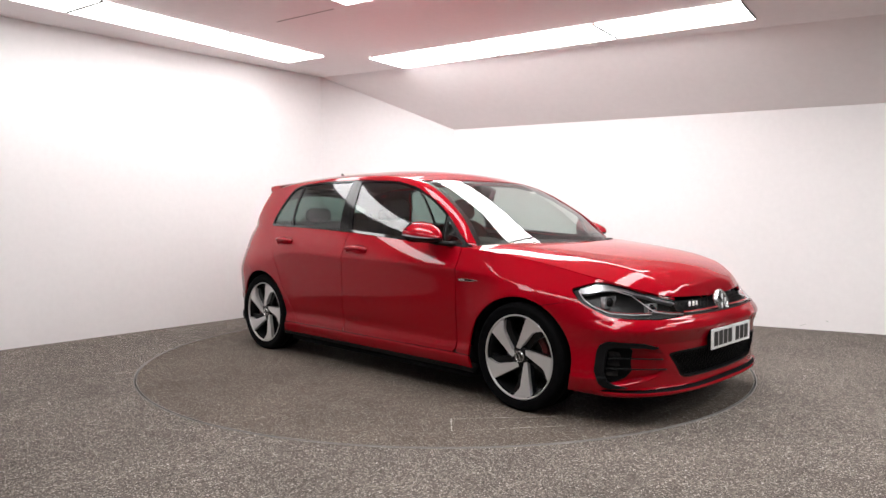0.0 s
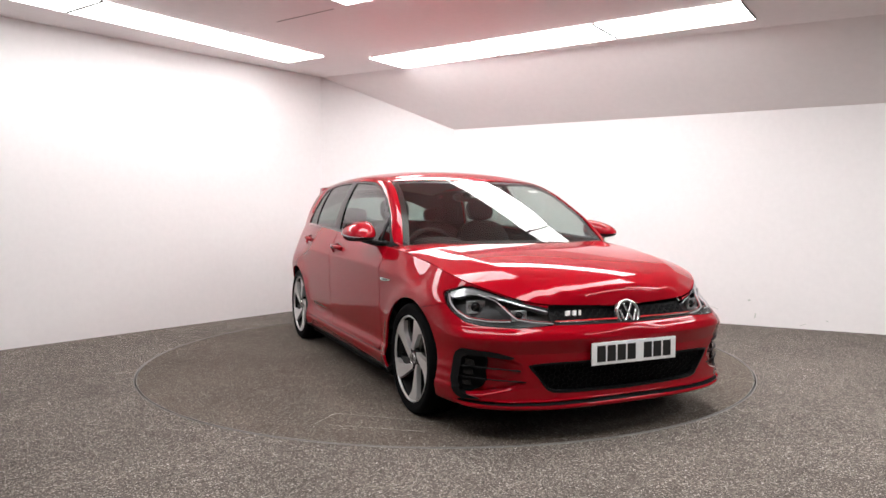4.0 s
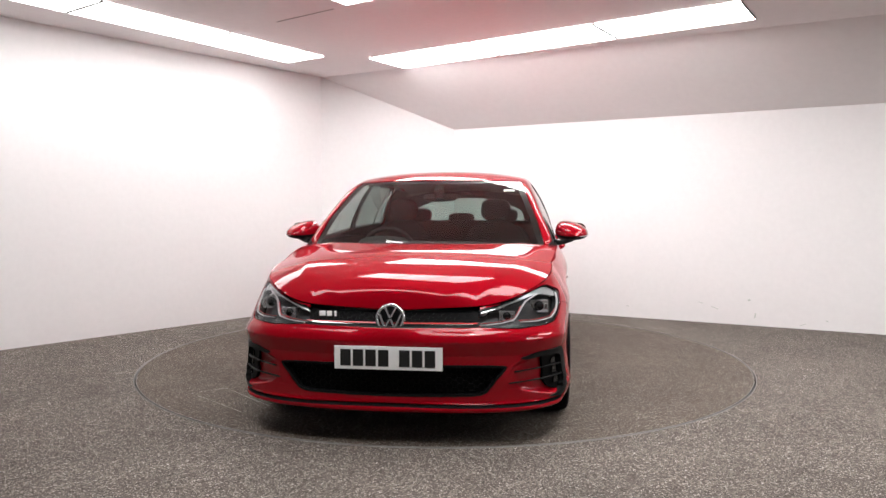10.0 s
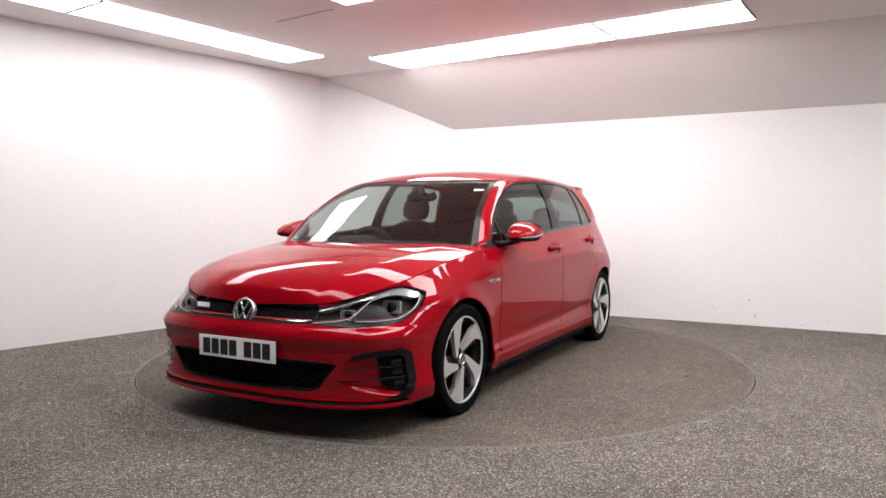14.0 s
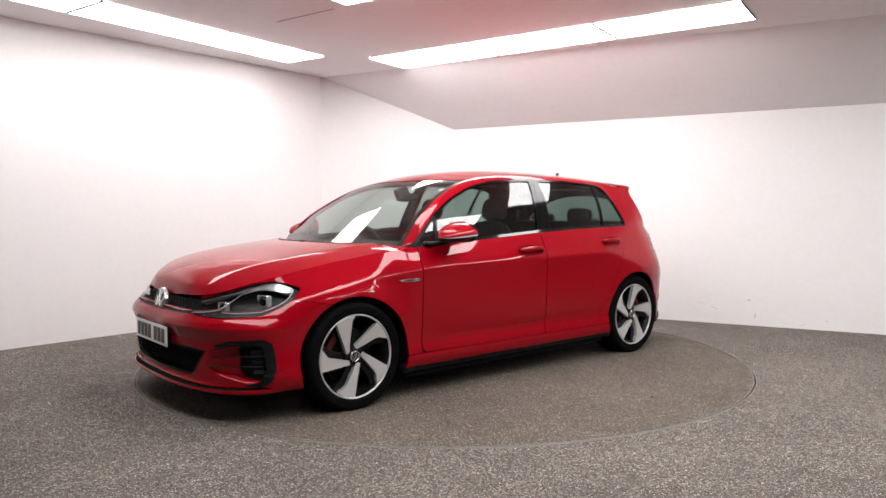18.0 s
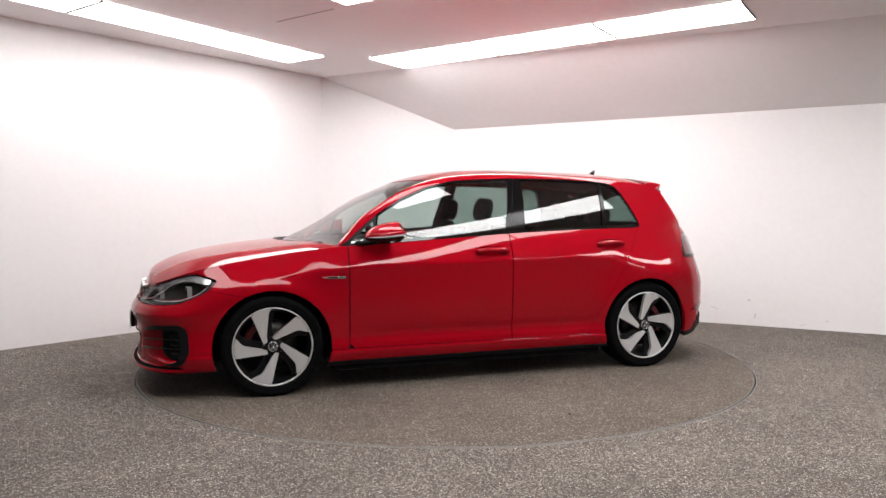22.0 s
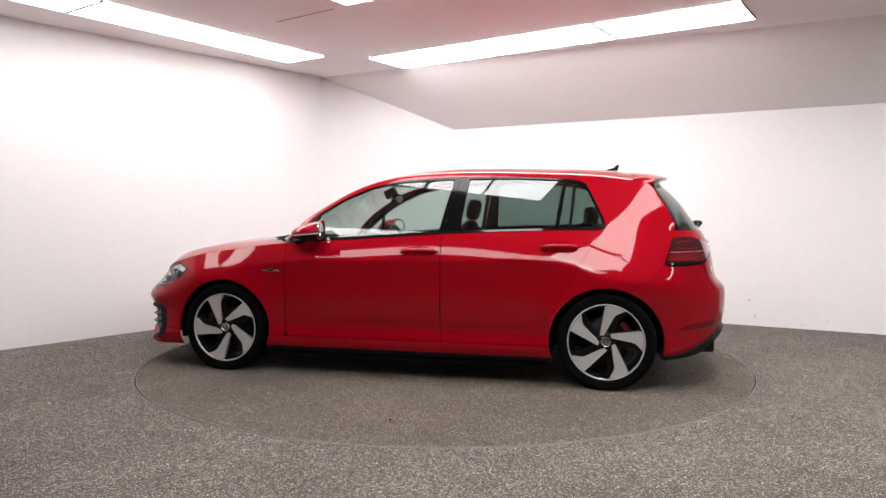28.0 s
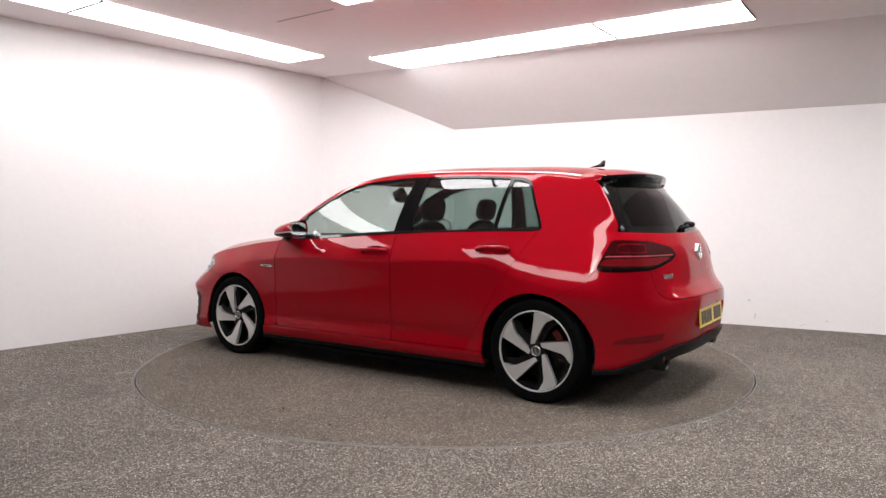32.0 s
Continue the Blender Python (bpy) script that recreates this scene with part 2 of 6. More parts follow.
FLAT = [tuple(SLOPE_A.xy), tuple(SLOPE_B.xy), (5.8, -8.4), (-5.6, -8.4), (L_END.x - 0.3, L_END.y), (C_LEFT[0] - 0.25, C_LEFT[1] + 0.15)]
tagged(mesh_object("ceiling", prism_bm(FLAT, WALL_TOP, WALL_TOP + 0.12), M_CEIL), "flat pale grey painted ceiling with recessed light panels", "ceiling", kind="structure")
bm = bmesh.new()
q = [SLOPE_A + Vector((0, 0, WALL_TOP)), SLOPE_B + Vector((0, 0, WALL_TOP)), R_END + Vector((0, 0, LOW_TOP)), Vector((*C_RIGHT, LOW_TOP)), Vector((*C_LEFT, WALL_TOP))]
q = [bm.verts.new(p) for p in q]
qq = [bm.verts.new(p.co + Vector((0.03, 0.06, 0.12))) for p in q]
bm.faces.new((q[0], q[3], q[4]))
bm.faces.new((q[0], q[1], q[2], q[3]))
bm.faces.new((qq[0], qq[4], qq[3]))
bm.faces.new((qq[0], qq[3], qq[2], qq[1]))
for i in range(5):
    bm.faces.new((q[i], qq[i], qq[(i + 1) % 5], q[(i + 1) % 5]))
bmesh.ops.recalc_face_normals(bm, faces=bm.faces)
tagged(mesh_object("ceiling_slope", bm, M_CEIL), "sloping pale grey ceiling that comes down to the low wall", "ceiling", kind="structure")

# floor with a round opening for the turntable
DISC_R = 2.235


def ring_sheet(r0, poly, n=160):
    """A flat sheet from a circle out to a large square."""
    bm = bmesh.new()
    inner, outer = [], []
    for k in range(n):
        a = 2 * math.pi * k / n
        c, s = math.cos(a), math.sin(a)
        inner.append(bm.verts.new((r0 * c, r0 * s, 0)))
        m = poly / max(abs(c), abs(s))
        outer.append(bm.verts.new((m * c, m * s, 0)))
    low = [bm.verts.new((v.co.x, v.co.y, -0.05)) for v in inner]
    for k in range(n):
        j = (k + 1) % n
        bm.faces.new((inner[k], outer[k], outer[j], inner[j]))
        bm.faces.new((low[k], inner[k], inner[j], low[j]))
    return bm


tagged(mesh_object("floor", ring_sheet(DISC_R + 0.007, 9.0), M_CARPET), "grey-brown flecked carpet floor of the studio", "floor", kind="structure")
tagged(mesh_object("floor_pit", prism_bm([(2.4 * math.cos(k / 10 * math.pi), 2.4 * math.sin(k / 10 * math.pi)) for k in range(20)], -0.2, -0.052), M_GAP), "dark pit under the turntable", "pit", kind="structure")
bm = lathe_bm([(DISC_R + 0.005, -0.03), (DISC_R + 0.005, 0.003), (DISC_R + 0.008, 0.003), (DISC_R + 0.010, 0.0)], 160, "z")
tagged(mesh_object("trim_ring", bm, M_TRIM, smooth=True), "thin metal edging ring round the turntable", "trim", kind="structure")

turntable = tagged(new("turntable"), "round carpeted car turntable with a thin metal rim", "turntable")
bm = lathe_bm([(0.0, -0.05), (DISC_R - 0.008, -0.05), (DISC_R - 0.008, 0.0), (0.0, 0.0)], 160, "z")
bmesh.ops.remove_doubles(bm, verts=bm.verts, dist=1e-5)
part("disc", bm, M_DISC, turntable, "flecked grey-brown carpet disc")
part("rim", lathe_bm([(DISC_R - 0.010, -0.03), (DISC_R - 0.010, 0.003), (DISC_R - 0.006, 0.003), (DISC_R - 0.004, -0.03)], 160, "z"), M_TRIM, turntable, "thin worn aluminium edge")

# lights: rows of 1.2 x 0.6 m panels in the flat ceiling
def light_panel(a, u, v, lu, lv, group, lit=None):
    """One lit panel with its thin frame; a: corner, u, v: directions along and across."""
    ob = tagged(new("ceiling_light"), "white lit rectangular ceiling light panel", "ceiling light", group=group)
    ob.location = (a.x, a.y, WALL_TOP)
    t = Matrix((u.to_3d(), v.to_3d(), Vector((0, 0, 1)))).transposed().to_4x4()
    part("diffuser", box_bm(lu - 0.026, lv - 0.008, 0.020, turn=t, at=(u * lu / 2 + v * lv / 2) + Vector((0, 0, -0.003))), lit or M_PANEL, ob, "glowing white diffuser")
    bm = bmesh.new()
    for s, c, along in ((lu, 0.0, 1), (lu, lv, 1), (lv, 0.0, 0), (lv, lu, 0)):
        at = (u * s / 2 + v * c) if along else (v * s / 2 + u * c)
        box_bm(s if along else 0.005, 0.005 if along else s, 0.008, at, 0.0, t, bm=bm)
    part("frame", bm, M_GRID, ob, "thin white metal frame")
    for c in (0.0115, lu - 0.0115):
        part("end_bar", box_bm(0.003, lv - 0.008, 0.024, v * lv / 2 + u * c + Vector((0, 0, -0.004)), 0.0, t), M_SEAM, ob, "thin dark seam")
    return ob


U1 = Vector((-0.573, -0.820, 0)).normalized()
V1 = Vector((-0.820, 0.573, 0)).normalized()
A1 = Vector((-1.207, 1.685, 0))
for k in range(3):
    light_panel(A1 + U1 * 1.155 * k, U1, V1, 1.155, 0.515, "row of lights along the high wall", M_PANELWALL)
U2 = Vector((0.832, -0.554, 0)).normalized()
V2 = Vector((0.554, 0.832, 0)).normalized()
A2 = Vector((-0.773, 1.778, 0))
for k in range(3):
    light_panel(A2 + U2 * 1.200 * k, U2, V2, 1.200 if k < 2 else 1.165, 0.585, "row of lights along the slope", M_PANELSLOPE)
A3 = Vector((-0.745, -0.105, 0))
for k in range(3):
    light_panel(A3 + U2 * 0.56 * k - V2 * 0.60, U2, V2, 0.56, 0.60, "lights over the middle", M_PANELSLOPE)
A4 = Vector((2.57, -0.84, 0))
for k in range(3):
    light_panel(A4 + U1 * 1.165 * k, U1, V1, 1.165, 0.52, "row of lights beside the turntable")
A5 = Vector((-2.22, -1.75, 0))
for k in range(3):
    light_panel(A5 + U2 * 1.18 * k - V2 * 0.60, U2, V2, 1.18, 0.60, "row of lights before the turntable", M_PANELFRONT)
# two unseen panels, added to brighten the right wall and ceiling
FILL_SIDE = Vector((5.2, -0.90, 0))
for k in range(2):
    light_panel(FILL_SIDE + U1 * 1.165 * k, U1, V1, 1.165, 0.52, "row of lights by the side wall", M_PANELFILL)
# two more unseen panels, added to brighten the floor on the right
FILL_BACK = Vector((5.75, -3.0, 0))
for k in range(2):
    light_panel(FILL_BACK + U1 * 1.165 * k, U1, V1, 1.165, 0.52, "row of lights near the back wall", M_PANELFILL)


# ---------- car body surfaces (x forward, y to the car's left, z up, metres) ----------
HUB_X, HUB_Z, ARCH_R = 1.3155, 0.303, 0.352


def pchip(xs, ys, x):
    """Monotone cubic through the points (xs rising)."""
    xs, ys, x = np.asarray(xs, float), np.asarray(ys, float), np.asarray(x, float)
    h, dl = np.diff(xs), np.diff(ys) / np.diff(xs)
    d = np.zeros(len(xs))
    for i in range(1, len(xs) - 1):
        if dl[i - 1] * dl[i] > 0:
            w1, w2 = 2 * h[i] + h[i - 1], h[i] + 2 * h[i - 1]
            d[i] = (w1 + w2) / (w1 / dl[i - 1] + w2 / dl[i])
    d[0], d[-1] = dl[0], dl[-1]
    k = np.clip(np.searchsorted(xs, x) - 1, 0, len(xs) - 2)
    t = np.clip((x - xs[k]) / h[k], 0, 1)
    return ys[k] * (2 * t**3 - 3 * t**2 + 1) + h[k] * d[k] * (t**3 - 2 * t**2 + t) + ys[k + 1] * (3 * t**2 - 2 * t**3) + h[k] * d[k + 1] * (t**3 - t**2)


def spline(xs, ys, x):
    """Natural cubic spline through the points (xs rising), straight beyond the ends."""
    xs, ys, x = np.asarray(xs, float), np.asarray(ys, float), np.asarray(x, float)
    n, h = len(xs), np.diff(xs)
    m = np.eye(n)
    r = np.zeros(n)
    for i in range(1, n - 1):
        m[i, i - 1:i + 2] = h[i - 1], 2 * (h[i - 1] + h[i]), h[i]
        r[i] = 6 * ((ys[i + 1] - ys[i]) / h[i] - (ys[i] - ys[i - 1]) / h[i - 1])
    c = np.linalg.solve(m, r)
    k = np.clip(np.searchsorted(xs, x) - 1, 0, n - 2)
    a, b = (xs[k + 1] - x) / h[k], (x - xs[k]) / h[k]
    y = a * ys[k] + b * ys[k + 1] + ((a**3 - a) * c[k] + (b**3 - b) * c[k + 1]) * h[k] ** 2 / 6
    return np.where(x < xs[0], ys[0], np.where(x > xs[-1], ys[-1], y))


def blur(a, sigma, axis=-1):
    """Gaussian along one axis that keeps the ends in place."""
    if sigma <= 0:
        return a
    a = np.moveaxis(np.asarray(a, float), axis, -1)
    r = int(3 * sigma) + 1
    k = np.exp(-0.5 * (np.arange(-r, r + 1) / sigma) ** 2)
    k /= k.sum()
    lo = 2 * a[..., :1] - a[..., r:0:-1]
    hi = 2 * a[..., -1:] - a[..., -2:-r - 2:-1]
    p = np.concatenate([lo, a, hi], -1)
    out = sum(k[j] * p[..., j:j + a.shape[-1]] for j in range(2 * r + 1))
    return np.moveaxis(out, -1, axis)


XF, XR = 1.40, -1.40          # where the side ends and the nose and tail begin
NOSE_Z = [0.14, 0.172, 0.19, 0.212, 0.25, 0.33, 0.43, 0.505, 0.522, 0.555, 0.60, 0.66, 0.70]
NOSE_X = [2.06, 2.130, 2.142, 2.125, 2.123, 2.132, 2.139, 2.145, 2.1445, 2.133, 2.096, 2.055, 2.035]
TAIL_Z = [0.18, 0.26, 0.34, 0.46, 0.56, 0.62, 0.655, 0.70, 0.80, 0.90, 1.00]
TAIL_X = [-1.96, -2.02, -2.07, -2.092, -2.100, -2.100, -2.062, -2.035, -2.02, -1.996, -1.942]
CORNER_X = [-1.96, -2.02, -2.065, -2.085, -2.085, -2.078, -2.071, -2.062, -2.037, -2.008, -1.945]
N_FRONT, N_SIDE, N_REAR, N_UP = 110, 236, 100, 143


def belt_z(x):
    return spline([-1.9, -1.6, -1.27, -0.26, 0.48, 0.86, 1.05, 1.23, 1.45, 1.63], [1.005, 1.005, 1.003, 0.972, 0.925, 0.902, 0.884, 0.862, 0.815, 0.772], x)


def belt_y(x):
    return spline([-1.8, -1.4, -1.0, -0.3, 0.5, 0.9, 1.2, 1.45], [0.735, 0.775, 0.80, 0.818, 0.825, 0.820, 0.800, 0.772], x)


def crease_z(x):
    return spline([-1.75, -1.5, -1.25, -1.0, -0.6, 0.0, 0.9, 1.4], [0.700, 0.702, 0.745, 0.793, 0.803, 0.79, 0.765, 0.70], x)


def side_y(x, z):
    """Half width of the side at x (one value) for heights z; the crease fades out over both wheel arches."""
    fade = np.clip(max((x - 0.88) / 0.30, (-1.02 - x) / 0.30), 0, 1)
    fade = fade * fade * (3 - 2 * fade)
    y = side_section(x, z)
    if fade > 0:
        top = float(belt_z(x))
        offs = np.linspace(-2, 2, 13)
        wts = np.exp(-0.5 * offs**2)
        room = np.clip(np.minimum((top - z) / 0.09, (z - 0.30) / 0.09), 0, 1) * 0.042
        soft_y = sum(w * side_section(x, z + o * room) for o, w in zip(offs, wts)) / wts.sum()
        y = y * (1 - fade) + soft_y * fade
    for hx, amp, wd, lim in ((HUB_X, 0.016, 0.065, 0.80), (-HUB_X, 0.016, 0.085, 0.88)):
        r = np.hypot(x - hx, z - HUB_Z)
        y = y + amp * np.exp(-((r - 0.345) / wd) ** 2) * (z > HUB_Z - 0.2) * np.clip((lim - z) / 0.12, 0, 1)
    return y


def side_section(x, z):
    """The plain section of the side: sill, door, crease and shoulder."""
    top, cr = float(belt_z(x)), float(crease_z(x))
    zb = 0.14
    wide = float(spline([-1.4, -0.9, 0.0, 0.9, 1.4], [0.885, 0.893, 0.895, 0.888, 0.876], x))
    by = float(belt_y(x))
    yc = wide - 0.024 * min(max((x - 0.85) / 0.55, 0), 1)
    low = pchip([zb, 0.168, 0.198, 0.238, 0.258, 0.270, 0.290, 0.33, 0.352, 0.40, 0.54, 0.66, cr - 0.06, cr], [0.80, 0.856, 0.873, 0.884, 0.886, 0.879, 0.878, 0.8685, 0.868, wide - 0.018, wide - 0.008, wide * 0.6 + yc * 0.4 - 0.006, yc - 0.004, yc], z)
    h = np.clip((z - cr) / (top - cr), 0, 1)
    high = yc - (yc - by) * (0.84 * h + 0.16 * h**2)
    return np.where(z < cr, low, high)


def band_surface():
    """The body below the belt: from the nose round one side to the tail. Returns points [i, j], i along, j upward."""
    eta = np.linspace(0, 1, 900)

    def arc(w, ln, p, q):
        x = ln * (1 - eta**q) ** (1 / p)
        s = np.concatenate([[0], np.cumsum(np.hypot(np.diff(x), w * np.diff(eta)))])
        return np.interp(np.linspace(0, 1, 400), s / s[-1], eta)

    P_F, Q_F, P_R, Q_R = 2.6, 4.6, 2.1, 3.5
    ef = np.interp(np.linspace(0, 1, N_FRONT), np.linspace(0, 1, 400), arc(0.87, 0.72, P_F, Q_F))
    er = np.interp(np.linspace(0, 1, N_REAR), np.linspace(0, 1, 400), arc(0.87, 0.70, P_R, Q_R))
    xs = np.linspace(XF, XR, N_SIDE)
    n = N_FRONT + N_SIDE + N_REAR - 2
    top, bot = np.zeros(n), np.zeros(n)
    yf = ef * 0.80
    top[:N_FRONT] = pchip([0.0, 0.40, 0.46, 0.54, 0.62, 0.70, 0.745, 0.78, 0.80], [0.650, 0.655, 0.66, 0.685, 0.725, 0.755, 0.777, 0.803, 0.827], yf)
    top[N_FRONT - 1:N_FRONT - 1 + N_SIDE] = belt_z(xs)
    top[N_FRONT + N_SIDE - 2:] = pchip([0.0, 0.5, 0.70, 0.80], [0.990, 0.995, 1.003, 1.004], er[::-1] * 0.80)
    bot[:N_FRONT] = pchip([0.0, 0.6, 0.80, 0.87], [0.152, 0.152, 0.162, 0.175], ef * 0.87)
    bot[N_FRONT - 1:N_FRONT - 1 + N_SIDE] = pchip([XR, -0.9, 0.95, XF], [0.200, 0.172, 0.166, 0.172], xs)
    bot[N_FRONT + N_SIDE - 2:] = pchip([0.0, 0.5, 0.66, 0.80, 0.87], [0.30, 0.285, 0.235, 0.21, 0.205], er[::-1] * 0.87)
    top = blur(top, 7)
    v = np.linspace(0, 1, N_UP)
    z = bot[:, None] + (top - bot)[:, None] * v[None]
    P = np.zeros((n, N_UP, 3))
    P[..., 2] = z
    for i in range(n):
        zi = z[i]
        if i < N_FRONT - 1:
            e = ef[i]
            w = np.interp(zi, W_Z, FRONT_W)
            lenx = pchip(NOSE_Z, NOSE_X, zi) - XF
            u = np.clip((zi - 0.47) / 0.20, 0, 1)
            u = u * u * (3 - 2 * u)
            p, q, bow = 3.0 - 0.95 * u, 5.2 - 2.1 * u, 0.11 * (1 - u)
            P[i, :, 0] = XF + lenx * (1 - e**q) ** (1 / p) - bow * e**2 * (1 - e**6)
            P[i, :, 1] = w * e
        elif i < N_FRONT + N_SIDE - 1:
            x = xs[i - N_FRONT + 1]
            P[i, :, 0] = x
            P[i, :, 1] = side_y(x, zi)
        else:
            e = er[::-1][i - (N_FRONT + N_SIDE - 2)]
            w = np.interp(zi, W_Z, REAR_W)
            k = min(max((e - 0.45) / 0.3, 0), 1)
            k = k * k * (3 - 2 * k)
            lenx = XR - (1 - k) * pchip(TAIL_Z, TAIL_X, zi) - k * pchip(TAIL_Z, CORNER_X, zi)
            u = np.clip((zi - 0.45) / 0.35, 0, 1)
            u = u * u * (3 - 2 * u)
            P[i, :, 0] = XR - lenx * (1 - e ** (3.7 - 0.7 * u)) ** (1 / 2.1)
            P[i, :, 1] = w * e
    at = np.concatenate([np.full(N_FRONT - 1, 9.0), xs, np.full(N_REAR - 1, -9.0)])
    quarter = np.clip((-0.90 - at) / 0.35, 0, 1)
    quarter = (quarter * quarter * (3 - 2 * quarter))[:, None]
    inner = np.clip((n - 1 - np.arange(n)) / 60, 0, 1)[:, None]
    for k in (0, 1):
        fine = blur(P[..., k], 1.1, 1)
        up = blur(P[..., k], 3.8, 1)
        even = blur(up, 6.0, 0) * inner + up * (1 - inner)
        P[..., k] = fine * (1 - quarter) + even * quarter
        P[N_FRONT - 30:N_FRONT + N_SIDE + 28, :, k] = blur(P[N_FRONT - 30:N_FRONT + N_SIDE + 28, :, k], 2.0, 0)
    return P


W_Z = np.linspace(0.12, 1.02, 1801)
FRONT_W = side_y(XF, W_Z)
REAR_W = side_y(XR, W_Z)
BAND = band_surface()
TOP_ROW = BAND[:, -1]


def hood_mid(x):
    return pchip([1.0, 1.18, 1.53, 1.84, 1.95, 2.00, 2.035, 2.052, 2.06], [0.945, 0.930, 0.894, 0.836, 0.794, 0.7675, 0.7425, 0.710, 0.650], x)


def cowl_x(y):
    return 1.21 - 0.36 * (np.abs(y) / 0.80) ** 2.2


def hood_surface(nv=70):
    """The bonnet: sections across from the band's top edge to the middle."""
    last = int(np.argmax(TOP_ROW[:, 0] < 0.84))
    E = TOP_ROW[:last]
    P = np.zeros((last, nv, 3))
    t = np.linspace(1, 0, nv)
    for i in range(last):
        ye, ze = E[i, 1], E[i, 2]
        zc = float(hood_mid(E[i, 0])) if E[i, 0] < 2.0549 else ze
        zc = max(zc, ze)
        y = ye * t
        q = np.clip((t - 0.74) / 0.26, 0, 1)
        rise = 1 - 0.31 * np.minimum(t / 0.74, 1) ** 2 - 0.69 * (0.72 * q + 0.28 * q**2)
        P[i, :, 0] = E[i, 0]
        P[i, :, 1] = y
        P[i, :, 2] = ze + (zc - ze) * rise
    P[..., 2] = blur(blur(P[..., 2], 1.2, 1), 4.0, 0)
    return P


EDGE_X = [-1.80, -1.76, -1.70, -1.64, -1.58, -1.50, -1.35, -1.10, -0.70, -0.28, 0.07, 0.26, 0.45, 0.65, 0.80, 0.88, 0.95]
EDGE_Z = [0.99, 1.015, 1.12, 1.225, 1.305, 1.325, 1.342, 1.362, 1.378, 1.380, 1.358, 1.322, 1.253, 1.138, 1.016, 0.928, 0.90]
EDGE_Y = [0.70, 0.672, 0.640, 0.612, 0.592, 0.590, 0.597, 0.606, 0.618, 0.622, 0.622, 0.632, 0.655, 0.695, 0.742, 0.775, 0.79]
MID_X = [-1.942, -1.875, -1.80, -1.72, -1.66, -1.58, -1.45, -1.23, -0.79, -0.36, 0.08, 0.30, 0.52, 0.74, 0.92, 1.10, 1.21]
MID_Z = [0.990, 1.090, 1.197, 1.277, 1.325, 1.368, 1.398, 1.420, 1.434, 1.438, 1.407, 1.354, 1.253, 1.136, 1.038, 0.948, 0.893]


def upper_surface(nv=110):
    """The body above the belt: sections from the belt over the cant rail to the roof's middle line."""
    rear = TOP_ROW[TOP_ROW[:, 0] < 0.86]
    xf = np.linspace(1.208, 0.862, 32)
    xs = np.concatenate([xf, rear[:, 0]])
    n = len(xs)
    P = np.zeros((n, nv, 3))
    for i, x in enumerate(xs):
        if x > 0.861:
            ys = 0.80 * max((1.21 - x) / 0.36, 0) ** (1 / 2.2)
            zs = 0.893 + 0.009 * (ys / 0.8) ** 2
        else:
            ys, zs = rear[i - len(xf), 1], rear[i - len(xf), 2]
        zc = max(float(spline(MID_X, MID_Z, x)), zs)
        ye = min(float(spline(EDGE_X, EDGE_Y, x)), ys)
        ze = min(max(float(spline(EDGE_X, EDGE_Z, x)), zs), zc)
        a = max(math.hypot(ys - ye, ze - zs), 1e-5)
        b = max(ye, 1e-5)
        m = int(np.clip(round(nv * a / (a + b)), 2, nv - 8))
        t = np.linspace(0, 1, m, endpoint=False)
        bulge = 0.06 * a * 4 * t * (1 - t)
        nx, nz = (ze - zs) / a, (ys - ye) / a
        y1 = ys + (ye - ys) * t + bulge * nx
        z1 = zs + (ze - zs) * t + bulge * nz
        u = np.linspace(1, 0, nv - m)
        y2 = ye * u
        z2 = zc - (zc - ze) * u ** (2.0 if x > 0.15 else 2.4)
        Y, Z = np.concatenate([y1, y2]), np.concatenate([z1, z2])
        s = np.concatenate([[0], np.cumsum(np.hypot(np.diff(Y), np.diff(Z)))])
        g = np.linspace(0, s[-1], nv)
        P[i, :, 0] = x
        P[i, :, 1] = blur(np.interp(g, s, Y), 2.4)
        P[i, :, 2] = blur(np.interp(g, s, Z), 2.4)
        P[i, -1, 1] = 0
    for k in (1, 2):
        P[..., k] = blur(P[..., k], 1.2, 0)
    return P


HOOD = hood_surface()
UPPER = upper_surface()


def grid_normals(P):
    """Unit normals of a half grid, pointing outward; the middle line's normals lie in the plane y = 0."""
    du = np.gradient(P, axis=0)
    dv = np.gradient(P, axis=1)
    N = np.cross(du, dv)
    ln = np.linalg.norm(N, axis=-1, keepdims=True)
    N = N / np.maximum(ln, 1e-12)
    c = P.reshape(-1, 3).mean(0)
    ref = P - np.array([np.clip(P[..., 0], -1.3, 1.3).mean(), 0, 0.45])
    bad = ln[..., 0] < 1e-10
    N[bad] = (ref / np.linalg.norm(ref, axis=-1, keepdims=True))[bad]
    if (N * ref).sum(-1).mean() < 0:
        N = -N
    return N
# ---------- panels cut out of the body surfaces ----------
_mid = BAND[:, 88]
ARC = np.concatenate([[0], np.cumsum(np.linalg.norm(np.diff(_mid[:, :2], axis=0), axis=1))])
ARC_ALL = float(ARC[-1])


